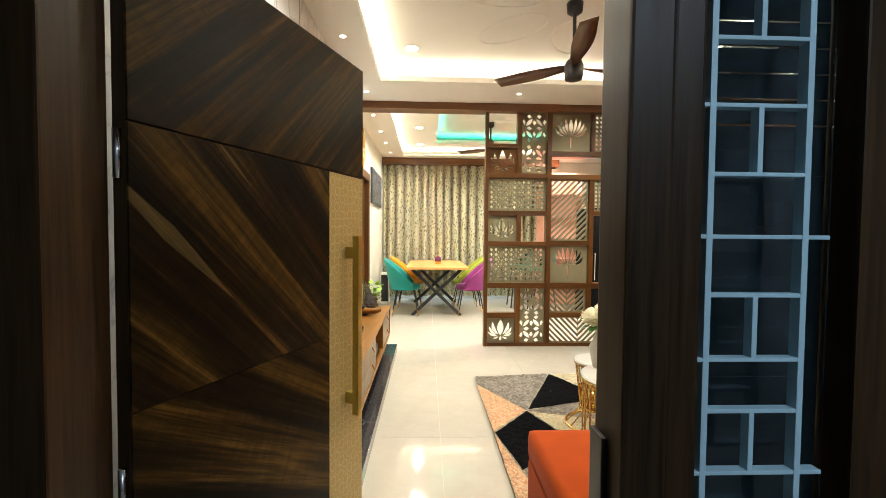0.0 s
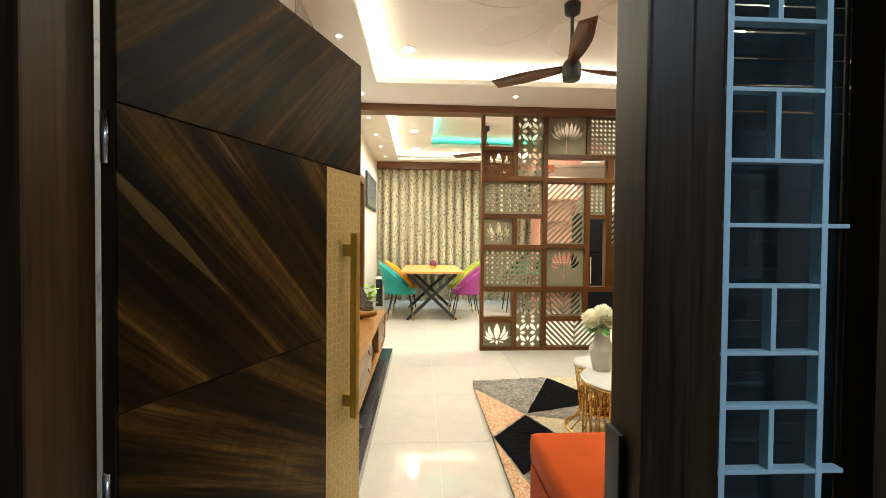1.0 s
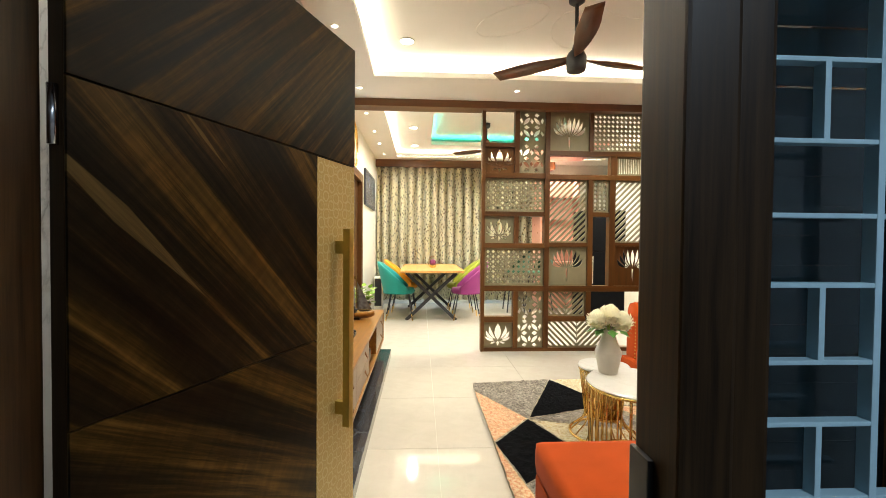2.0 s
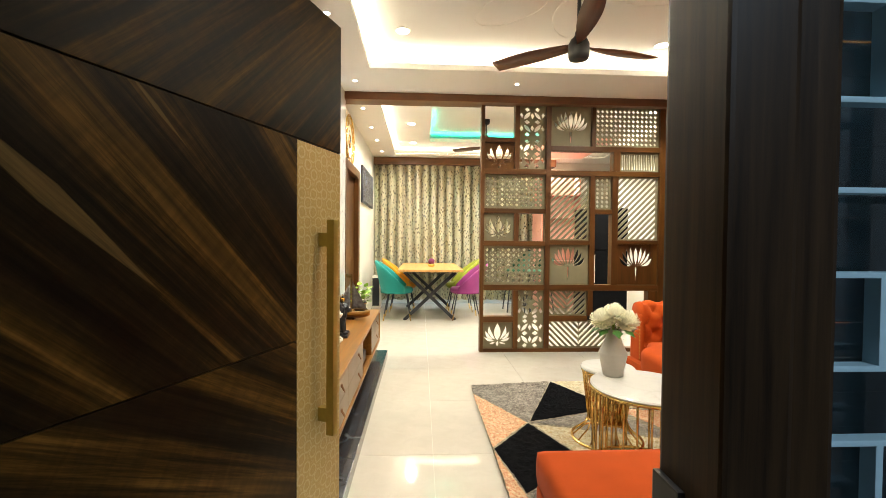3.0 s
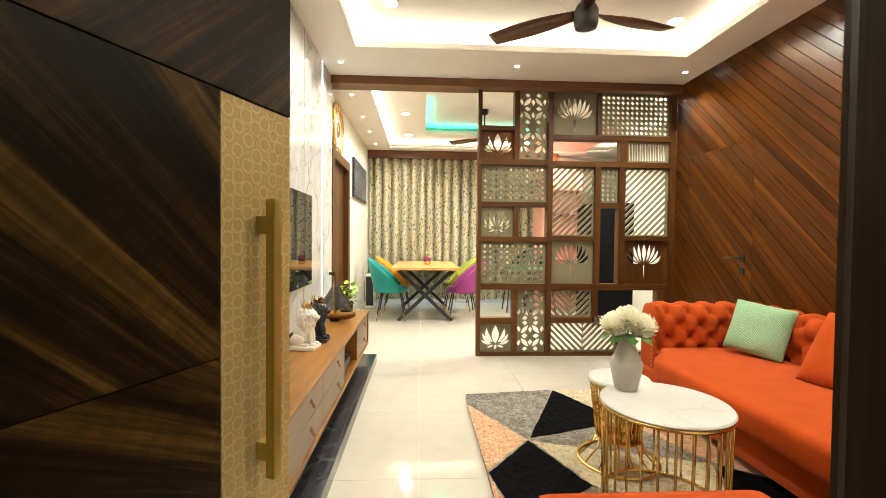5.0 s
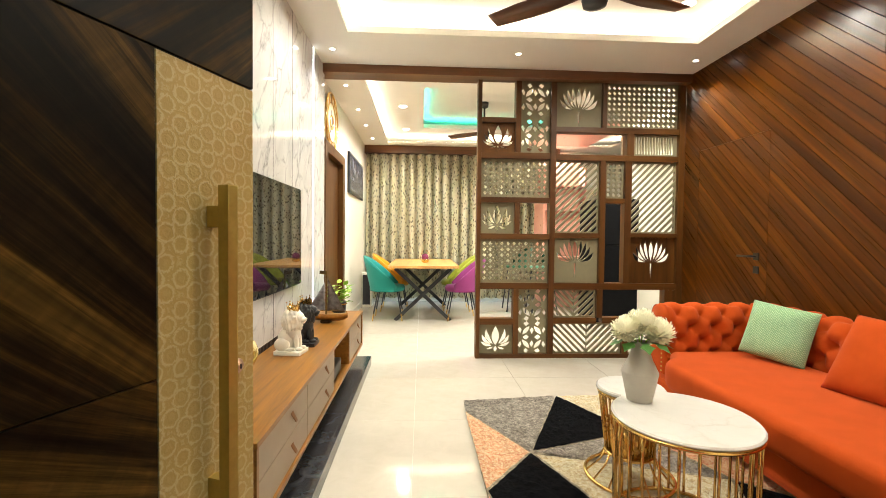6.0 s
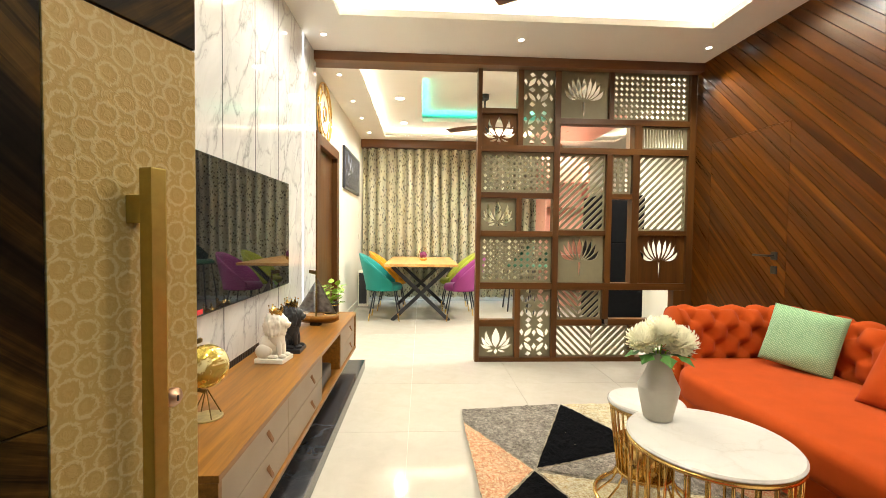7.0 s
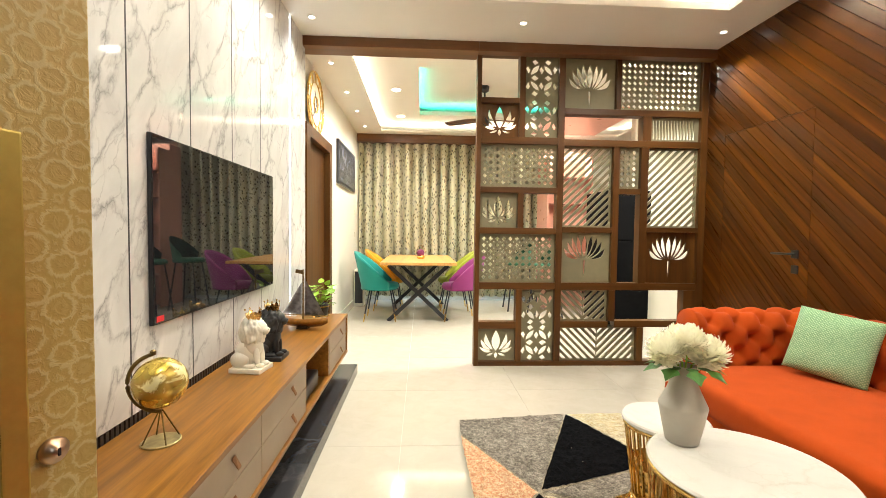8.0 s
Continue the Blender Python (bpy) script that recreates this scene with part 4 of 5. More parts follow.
part("arm_front", lathe([(0.0, -0.001), (0.098, 0), (0.108, 0.014), (0.10, 0.035)], 28), M_ORANGE, sofa, "", True).matrix_basis = pose(SX0 + 0.115, SY1 - 0.13, 0.612, 0, -90, 0)
part("arm_front_panel", box(SX0 + 0.075, SX0 + 0.125, SY1 - 0.21, SY1 - 0.02, 0.1, 0.63, 0.025), M_ORANGE, sofa, "", True)
nail = lathe([(0.006, 0), (0.005, 0.003), (0.001, 0.005)], 8)
me_n = bpy.data.meshes.new("nail")
nail.to_mesh(me_n)
nail.free()
me_n.materials.append(M_BRASS)
for k in range(16):
    nl = new("nail", me_n)
    nl.parent = sofa
    nl.matrix_basis = pose(SX0 + 0.074, SY1 - 0.18, 0.14 + 0.028 * k, 0, -90, 0)
for lx, ly in ((SX0 + 0.12, SY1 - 0.08), (SX1 - 0.08, SY1 - 0.08), (SX0 + 0.12, SY0 + 0.08), (SX1 - 0.08, SY0 + 0.08)):
    part("leg", lathe([(0.018, 0), (0.03, 0.1)], 12, (lx, ly, 0.0)), M_FRAME, sofa)


def pillow(name, label, mat, size, thick, m):
    p = thing(name, label, "cushion")
    bm = bmesh.new()
    n = 28
    for sgn in (1, -1):
        g = []
        for i in range(n + 1):
            row = []
            for j in range(n + 1):
                a, c = 2 * i / n - 1, 2 * j / n - 1
                h = ((1 - a ** 4) * (1 - c ** 4)) ** 0.6 * thick
                pinch = 1 - 0.06 * (1 - abs(a * c)) * (a * a + c * c) / 2
                w = noise.noise(Vector((a * 2, c * 2, sgn))) * 0.006
                row.append(bm.verts.new((a * size * pinch, sgn * (h + w * (h > 0.01)), c * size * pinch)))
            g.append(row)
        for i in range(n):
            for j in range(n):
                bm.faces.new((g[i][j], g[i + 1][j], g[i + 1][j + 1], g[i][j + 1]))
    bmesh.ops.remove_doubles(bm, verts=bm.verts, dist=0.002)
    part("cover", bm, mat, p, "", True)
    p.matrix_basis = m
    return p


m, t, b = nodes_of("mint_woven_cover")
v = coords(t, (1, 1, 1), (0, 45, 0))
chk = t.nodes.new("ShaderNodeTexWave")
chk.wave_type, chk.bands_direction = "BANDS", "X"
chk.inputs["Scale"].default_value, chk.inputs["Distortion"].default_value = 36, 4.0
chk.inputs["Detail Scale"].default_value = 6.0
link(t, v, chk.inputs[0])
c2 = t.nodes.new("ShaderNodeTexWave")
c2.bands_direction = "Z"
c2.inputs["Scale"].default_value, c2.inputs["Distortion"].default_value = 36, 4.0
c2.inputs["Detail Scale"].default_value = 6.0
link(t, v, c2.inputs[0])
wv = math_node(t, "MULTIPLY", chk.outputs["Fac"], c2.outputs["Fac"])
link(t, ramp(t, wv, [(0.0, (0.24, 0.46, 0.24)), (0.35, (0.41, 0.65, 0.37)), (0.8, (0.57, 0.78, 0.49))]), b.inputs["Base Color"])
b.inputs["Roughness"].default_value = 0.8
bump(t, b, wv, 0.8, 0.008)
M_MINT = m
pillow("throw_pillow", "mint green woven throw pillow on the sofa", M_MINT, 0.168, 0.055, pose(1.955, 3.42, 0.60, -20, 7, -60))
pillow("throw_pillow", "plain orange throw pillow on the sofa", M_ORANGE, 0.205, 0.07, pose(1.955, 2.80, 0.595, -30, 4, -76))

# pouf by the entrance
pouf = thing("pouf", "square orange upholstered pouf inside the entrance", "pouf", (0, 0, 0))
part("body", box(0.135, 0.78, 1.42, 1.975, 0.07, 0.33, 0.015), M_ORANGE, pouf)
part("cushion_top", box(0.13, 0.785, 1.415, 1.98, 0.332, 0.455, 0.035), M_ORANGE, pouf, "", True)
for lx, ly in ((0.19, 1.47), (0.72, 1.47), (0.19, 1.92), (0.72, 1.92)):
    part("leg", box(lx - 0.02, lx + 0.02, ly - 0.02, ly + 0.02, 0, 0.07), M_FRAME, pouf)

# ---- tv and console ----
tv = thing("television", "large black wall-mounted television switched off", "television")
part("case", box(-1.058, -1.044, 2.948, 4.165, 0.800, 1.482, 0.004), M_BLACK, tv)
M_SCREEN, t, b = nodes_of("tv_screen")
b.inputs["Roughness"].default_value = 0.02
link(t, ramp(t, noise_tex(t, coords(t), 1.0), [(0, (0.010, 0.010, 0.012)), (1, (0.014, 0.014, 0.016))]), b.inputs["Base Color"])
b.inputs["IOR"].default_value = 1.52
part("screen", box(-1.0435, -1.0405, 2.952, 4.161, 0.807, 1.478), M_SCREEN, tv, "glossy dark screen")
part("label_sticker", box(-1.0400, -1.0392, 2.962, 3.006, 0.810, 0.831), plain("red_sticker", (0.62, 0.02, 0.03), 0.5), tv, "small red sticker")

tagged(obj("plinth", box(-1.058, -0.605, 2.2, 4.83, 0, 0.075, 0.003), M_PLINTH), "low black granite plinth along the wall", "plinth")
con = thing("tv_console", "long oak media console with taupe drawers", "media console")
CX, CY0, CY1, CZ = -0.69, 2.36, 4.80, 0.49
part("top", box(-1.055, CX + 0.012, CY0, CY1, CZ - 0.022, CZ, 0.003), M_CONSOLE, con)
part("bottom", box(-1.055, CX + 0.012, CY0, CY1, 0.185, 0.205, 0.003), M_CONSOLE, con)
for y in (CY0, CY1 - 0.022):
    part("side", box(-1.055, CX + 0.010, y, y + 0.022, 0.2055, CZ - 0.0225, 0.002), M_CONSOLE, con)
part("back", box(-1.055, -1.04, CY0 + 0.023, CY1 - 0.023, 0.206, CZ - 0.023), M_FRAME, con)
for y in (3.622, 4.165):
    part("divider", box(-1.039, CX - 0.002, y - 0.008, y + 0.008, 0.206, CZ - 0.023), M_CONSOLE, con)
M_LEATHER = plain("tan_leather", (0.20, 0.085, 0.025), 0.5)
for y0, y1 in ((2.385, 3.0), (3.005, 3.61), (4.176, 4.775)):
    for z0, z1 in ((0.208, 0.335), (0.339, 0.466)):
        d = part("drawer", box(CX - 0.02, CX, y0, y1, z0, z1, 0.002), M_TAUPE, con, "taupe drawer front")
        yc, zc = (y0 + y1) / 2 + 0.07, (z0 + z1) / 2
        bm = bmesh.new()
        pr = [(0.0, -0.012, 0.022), (0.022, -0.010, -0.012), (0.022, 0.010, -0.012), (0.0, 0.012, 0.022), (0.006, 0.0, 0.03)]
        vs = [bm.verts.new((CX + a * 0.9 + 0.0005, yc + c * 1.1, zc + e)) for a, c, e in pr]
        bk = [bm.verts.new((CX + a * 0.9 - 0.004 + 0.0045, yc + c * 1.1, zc + e - 0.006)) for a, c, e in pr]
        bm.faces.new(vs)
        bm.faces.new(bk[::-1])
        for i in range(5):
            bm.faces.new((vs[i], vs[(i + 1) % 5], bk[(i + 1) % 5], bk[i]))
        part("pull", bm, M_LEATHER, d, "folded tan leather pull")
box_ = thing("set_top_box", "black set-top box in the console niche", "set-top box")
part("case", box(-0.98, -0.72, 3.68, 4.02, 0.206, 0.30, 0.02), M_BLACK, box_, "", True)

# ---- dining furniture ----
table = thing("dining_table", "pine-topped dining table on black crossed steel legs", "dining table")
part("tabletop", box(-0.60, 0.33, 6.55, 8.30, 0.735, 0.77, 0.006), M_TABLE, table)
part("apron", box(-0.50, 0.23, 6.70, 8.2, 0.715, 0.7345), M_BLACK, table)


def bar(x0, z0, x1, z1, y, w=0.024):
    d = Vector((x1 - x0, 0, z1 - z0))
    bm = box(-w, w, -w, w, 0, d.length)
    bmesh.ops.transform(bm, matrix=Matrix.Translation((x0, y, z0)) @ d.to_track_quat("Z", "Y").to_matrix().to_4x4(), verts=bm.verts)
    return bm


for y in (6.86, 8.12):
    part("leg", bar(-0.52, 0.0, 0.24, 0.715, y), M_BLACK, table)
    part("leg", bar(0.24, 0.0, -0.52, 0.715, y + 0.002), M_BLACK, table)

M_CH = {"teal": cloth("teal_velvet", (0.012, 0.235, 0.20)), "yellow": cloth("yellow_velvet", (0.62, 0.29, 0.012)), "purple": cloth("purple_velvet", (0.24, 0.032, 0.15)), "lime": cloth("lime_velvet", (0.31, 0.34, 0.03)), "green": cloth("dark_green_velvet", (0.02, 0.10, 0.05))}


def chair(color, at, rz):
    """Tub chair that faces local +x."""
    c = thing("dining_chair", color + " velvet tub chair on slim dark legs with gold tips", "chair", at, "chairs round the dining table", rz=rz)
    mat = M_CH[color]
    part("seat", lathe([(0.10, 0.39), (0.21, 0.395), (0.235, 0.43), (0.215, 0.475), (0.08, 0.49)], 32), mat, c, "", True)
    bm = bmesh.new()
    n, mrows = 28, 10
    inner, outer = [], []
    for i in range(n + 1):
        a = radians(-118 + 236 * i / n)
        k = 0.5 + 0.5 * math.cos(a * 180 / 118 * math.pi / 180)
        top = 0.47 + 0.41 * max(0.0, math.cos(a * 0.70)) ** 1.3
        for lst, off in ((inner, 0.0), (outer, 0.032)):
            col_ = []
            for j in range(mrows + 1):
                z = 0.40 + (top - 0.40) * j / mrows
                lean = 0.09 * max(0, (z - 0.45) / 0.4) * math.cos(a * 0.5)
                r = 0.225 + off + lean - 0.006 * (j == mrows) * (1 if off else -1)
                col_.append(bm.verts.new((-r * math.cos(a), r * math.sin(a), z)))
            lst.append(col_)
    for i in range(n):
        for j in range(mrows):
            bm.faces.new((inner[i][j], inner[i + 1][j], inner[i + 1][j + 1], inner[i][j + 1]))
            bm.faces.new((outer[i][j], outer[i][j + 1], outer[i + 1][j + 1], outer[i + 1][j]))
        bm.faces.new((inner[i][mrows], inner[i + 1][mrows], outer[i + 1][mrows], outer[i][mrows]))
        bm.faces.new((inner[i][0], outer[i][0], outer[i + 1][0], inner[i + 1][0]))
    for i in (0, n):
        for j in range(mrows):
            bm.faces.new((inner[i][j], inner[i][j + 1], outer[i][j + 1], outer[i][j]))
    part("backrest", bm, mat, c, "", True)
    for sx in (1, -1):
        for sy in (1, -1):
            leg = part("leg", tube([(0.13 * sx, 0.13 * sy, 0.40), (0.185 * sx, 0.185 * sy, 0.10)], 0.009, 8), M_BLACK, c)
            part("tip", tube([(0.185 * sx, 0.185 * sy, 0.10), (0.20 * sx, 0.20 * sy, 0.0)], 0.0088, 8), M_GOLD, leg, "gold tip")
    return c


chair("teal", (-0.62, 6.98, 0), 0)
chair("yellow", (-0.58, 7.72, 0), 0)
chair("purple", (0.40, 6.98, 0), 180)
chair("lime", (0.38, 7.72, 0), 180)

bowl = thing("flower_basket", "small basket with purple flower ball on the table", "basket", (-0.11, 7.25, 0.77))
part("basket", lathe([(0.03, 0), (0.05, 0.012), (0.055, 0.04), (0.048, 0.05)], 20), M_GOLD, bowl, "", True)
bm = bmesh.new()
bmesh.ops.create_icosphere(bm, subdivisions=3, radius=0.052)
for w in bm.verts:
    w.co *= 1 + 0.12 * noise.noise(w.co * 90)
    w.co.z += 0.08
part("flower_ball", bm, plain("purple_bloom", (0.16, 0.02, 0.07), 0.8, grain=0.4, scale=60), bowl)
part("handle", tube([(0.05 * math.cos(a) * 1.4, 0, 0.045 + 0.14 * math.sin(a)) for a in [math.pi * k / 14 for k in range(15)]], 0.003, 6), M_GOLD, bowl)

# curtain and pelmet
structure("pelmet", box(XL + 0.001, 2.2, 8.30, 8.61, 2.56, 2.688, 0.004), M_BEAM, "walnut pelmet over the curtain", "pelmet")
m, t, b = nodes_of("leaf_print_curtain")
v = coords(t)
vr = t.nodes.new("ShaderNodeTexVoronoi")
vr.inputs["Scale"].default_value = 40
mp = t.nodes.new("ShaderNodeMapping")
mp.inputs["Scale"].default_value, mp.inputs["Rotation"].default_value = (1.15, 0.3, 0.42), (0, 0.35, 0)
link(t, v, mp.inputs[0])
link(t, mp.outputs[0], vr.inputs["Vector"])
leafm = ramp(t, vr.outputs["Distance"], [(0.28, (1, 1, 1)), (0.34, (0, 0, 0))])
tint = ramp(t, noise_tex(t, v, 6, 2), [(0.38, (0.06, 0.065, 0.05)), (0.5, (0.26, 0.20, 0.07)), (0.62, (0.16, 0.18, 0.16))])
ground = ramp(t, noise_tex(t, v, 3, 4), [(0.3, (0.76, 0.71, 0.50)), (0.7, (0.84, 0.80, 0.61))])
link(t, mix(t, leafm, ground, tint), b.inputs["Base Color"])
b.inputs["Roughness"].default_value = 0.85
M_CURTAIN = m
curtain = thing("curtain", "pleated cream curtain with a dark leaf print", "curtain")
for cx0, cx1 in ((XL + 0.02, 0.46), (0.47, 1.84)):
    bm = bmesh.new()
    n, rows = 260, 3
    cols = []
    for i in range(n + 1):
        x = cx0 + (cx1 - cx0) * i / n
        ph = x * 2 * math.pi / 0.155 + 0.6 * math.sin(x * 5.1)
        s_ = math.sin(ph)
        off = 0.072 * (abs(s_) ** 0.7) * (1 if s_ > 0 else -1)
        cols.append([bm.verts.new((x + 0.012 * math.cos(ph), 8.43 + off * (0.75 + 0.25 * j / rows), 2.565 + (0.085 - 2.565) * j / rows)) for j in range(rows + 1)])
    for i in range(n):
        for j in range(rows):
            bm.faces.new((cols[i][j], cols[i + 1][j], cols[i + 1][j + 1], cols[i][j + 1]))
    bmesh.ops.solidify(bm, geom=bm.faces[:], thickness=0.002)
    part("drape", bm, M_CURTAIN, curtain, "", True)

# left side of the dining room: door casing, clock, picture, purifier
case = tagged(thing("door_casing", "walnut casing of an inner doorway", "door frame", kind="structure"), kind="structure")
part("side_casing", box(XL, XL + 0.07, 5.98, 6.10, 0, 1.96, 0.003), M_LATTICE, case)
part("side_casing", box(XL, XL + 0.07, 5.08, 5.20, 0, 1.96, 0.003), M_LATTICE, case)
part("head_casing", box(XL, XL + 0.07, 5.08, 6.10, 1.96, 2.06, 0.003), M_LATH, case)
part("door_leaf", box(XL + 0.002, XL + 0.012, 5.2005, 5.9795, 0.005, 1.9595), M_LATTICE, case, "walnut door within the casing")
clock = thing("wall_clock", "large gold ring wall clock with openwork face", "clock", (XL + 0.03, 5.55, 2.33))
M_CREAMC = plain("cream_disc", (0.75, 0.66, 0.50), 0.4)


def ring_yz(r, rad, n=48):
    return tube([(0, r * math.cos(2 * math.pi * k / n), r * math.sin(2 * math.pi * k / n)) for k in range(n)], rad, 8, True)


part("outer_ring", ring_yz(0.29, 0.012), M_GOLD, clock, "", True)
part("inner_ring", ring_yz(0.20, 0.006), M_GOLD, clock, "", True)
part("hub_ring", ring_yz(0.07, 0.008), M_GOLD, clock, "", True)
bm = lathe([(0.285, -0.012), (0.285, -0.006)], 48)
bmesh.ops.transform(bm, matrix=pose(0, 0, 0, 0, 90, 0), verts=bm.verts)
part("face", bm, M_CREAMC, clock)
for k in range(12):
    a = k * math.pi / 6
    bm = box(-0.004, 0.004, -0.012, 0.012, 0.205, 0.275, 0.001)
    bmesh.ops.transform(bm, matrix=Matrix.Rotation(a, 4, "X"), verts=bm.verts)
    part("hour_mark", bm, M_GOLD, clock)
for a, l in ((0.6, 0.13), (2.4, 0.18)):
    bm = box(0.006, 0.01, -0.005, 0.005, 0, l)
    bmesh.ops.transform(bm, matrix=Matrix.Rotation(a, 4, "X"), verts=bm.verts)
    part("pointer", bm, M_BLACK, clock)
pic = thing("wall_picture", "dark abstract picture in a slim black frame", "picture")
part("picture_frame", box(XL, XL + 0.03, 6.66, 7.95, 1.72, 2.255, 0.004), M_BLACK, pic)
m, t, b = nodes_of("dark_abstract_print")
link(t, ramp(t, noise_tex(t, coords(t), 2.6, 6, 0.6, 1.2), [(0.40, (0.012, 0.014, 0.03)), (0.55, (0.05, 0.055, 0.08)), (0.66, (0.35, 0.36, 0.40))]), b.inputs["Base Color"])
b.inputs["Roughness"].default_value = 0.25
part("print", box(XL + 0.031, XL + 0.033, 6.69, 7.92, 1.75, 2.225), m, pic)
pur = thing("air_purifier", "white and black air purifier on the floor", "air purifier")
part("shell", box(-1.12, -0.97, 7.90, 8.14, 0, 0.56, 0.02), M_WHITE, pur)
part("front", box(-1.105, -0.985, 7.892, 7.90, 0.05, 0.53, 0.003), M_BLACK, pur, "black front panel")
structure("baseboard", box(XL + 0.0005, XL + 0.012, 6.11, 8.25, 0.0, 0.09), M_WALL, "cream skirting along the wall", "skirting")
for z in (1.05, 1.38):
    sw = thing("switch_plate", "small white wall switch plate", "switch", (0, 0, 0))
    part("plate", box(XL, XL + 0.008, 8.06, 8.14, z, z + 0.08, 0.002), M_WHITE, sw)

# kitchen side beyond the partition
M_CORAL = plain("coral_laminate", (0.72, 0.36, 0.27), 0.3, grain=0.04)
unit = thing("shelf_unit", "tall coral kitchen unit with open shelves", "shelf unit")
part("body", box(1.77, 2.46, 8.0, 8.30, 0, 2.40, 0.004), M_CORAL, unit)
for k in range(5):
    part("shelf", box(1.796, 2.434, 7.75, 7.999, 0.45 + 0.38 * k, 0.47 + 0.38 * k, 0.002), M_CORAL, unit)
for x in (1.77, 2.435):
    part("side", box(x, x + 0.025, 7.74, 7.999, 0, 2.3, 0.002), M_CORAL, unit)
tagged(obj("bulkhead", box(1.5, 2.45, 6.55, 7.70, 2.60, 2.688, 0.003), M_CORAL), "coral ceiling panel above the kitchen counter", "bulkhead", kind="structure")
structure("wall_kitchen_end", box(2.72, XK, 7.0, 7.12, 0, CEIL), M_WALL, "cream wall beside the kitchen", "wall")
M_FRIDGE = plain("black_fridge_enamel", (0.004, 0.004, 0.0045), 0.6, grain=0.2)
M_FRIDGE.node_tree.nodes["Principled BSDF"].inputs["Specular IOR Level"].default_value = 0.05
fr = thing("refrigerator", "tall glossy black two-door refrigerator", "refrigerator")
part("body", box(2.16, 2.70, 6.56, 7.2, 0.02, 1.68, 0.01), M_FRIDGE, fr)
part("door", box(2.165, 2.695, 6.51, 6.558, 0.05, 1.06, 0.008), M_FRIDGE, fr)
part("door", box(2.165, 2.695, 6.51, 6.558, 1.07, 1.67, 0.008), M_FRIDGE, fr)
part("door_bar", box(2.19, 2.205, 6.475, 6.509, 0.6, 1.0, 0.003), M_STEEL, fr)

# ---- ceiling things ----
def down_light(at, r, label, group):
    d = thing("downlight", label, "downlight", at, group)
    part("trim", lathe([(r * 1.25, 0.0), (r * 1.25, -0.004), (r, -0.006), (r, -0.001)], 28), M_WHITE, d)
    part("lens", lathe([(r * 0.98, -0.002), (r * 0.98, -0.0065)], 28), M_DISC, d, "glowing lens")


for p in DOWN:
    down_light((p[0], p[1], 2.8195), 0.05, "round recessed downlight, lit", "ceiling downlights")
# includes discs for the lamps added on the right
for p in DINE:
    down_light((p[0], p[1], 2.8195), 0.05, "round recessed downlight, lit", "ceiling downlights")
for x, y in SMALL + [(-0.95, 5.45), (-0.95, 6.28), (-0.95, 7.02), (-0.95, 7.82), (-0.91, 3.4)]:
    down_light((x, y, CEIL - 0.0005), 0.02, "small recessed spot light, lit", "small ceiling spots")


def ceiling_fan(at, top, label):
    f = thing("ceiling_fan", label, "ceiling fan", at)
    z = top - at[2]
    part("canopy", lathe([(0.03, z - 0.075), (0.05, z - 0.06), (0.055, z - 0.002)], 28), M_BLACK, f, "", True)
    part("rod", tube([(0, 0, 0.06), (0, 0, z - 0.07)], 0.012, 12), M_BLACK, f)
    part("motor", lathe([(0.03, -0.075), (0.058, -0.07), (0.064, -0.045), (0.064, 0.02), (0.05, 0.05), (0.028, 0.07), (0.022, 0.1)], 32), M_BLACK, f, "black motor housing", True)
    for k in range(3):
        bm = bmesh.new()
        n = 14
        rows = []
        for i in range(n + 1):
            fr_ = i / n
            x = 0.05 + 0.55 * fr_
            w = 0.022 + 0.055 * math.sin(min(1.0, fr_ * 1.25) * math.pi * 0.62) * (1 - 0.35 * fr_ ** 3)
            zc = 0.01 + 0.02 * fr_
            rows.append([bm.verts.new((x, -w * 0.8, zc - 0.012)), bm.verts.new((x, w, zc + 0.012)), bm.verts.new((x, w, zc + 0.020)), bm.verts.new((x, -w * 0.8, zc - 0.004))])
        for a, c in zip(rows, rows[1:]):
            for q in range(4):
                bm.faces.new((a[q], a[(q + 1) % 4], c[(q + 1) % 4], c[q]))
        bm.faces.new(rows[0][::-1])
        bm.faces.new(rows[-1])
        ob = part("blade", bm, M_BLADE, f, "walnut blade", True)
        ob.matrix_basis = pose(0, 0, 0, 0, 0, 18 + 120 * k)
    return f


# thin petal-shaped loops, half sunk in the ceiling round the fan
for k in range(6):
    a = radians(60 * k + 12)
    pts = []
    for i in range(36):
        u = 2 * math.pi * i / 36
        r_, s_ = 0.52 + 0.30 * math.cos(u), 0.17 * math.sin(u)
        pts.append((0.69 + r_ * math.cos(a) - s_ * math.sin(a), 3.13 + r_ * math.sin(a) + s_ * math.cos(a), 2.82))
    structure("ceiling_loop", tube(pts, 0.004, 6, True), M_CEIL, "thin white petal-shaped loop on the ceiling", "moulding")
ceiling_fan((0.69, 3.13, 2.385), 2.82, "dark ceiling fan with three walnut blades")
ceiling_fan((0.67, 6.8, 2.55), 2.97, "dark ceiling fan with three walnut blades")

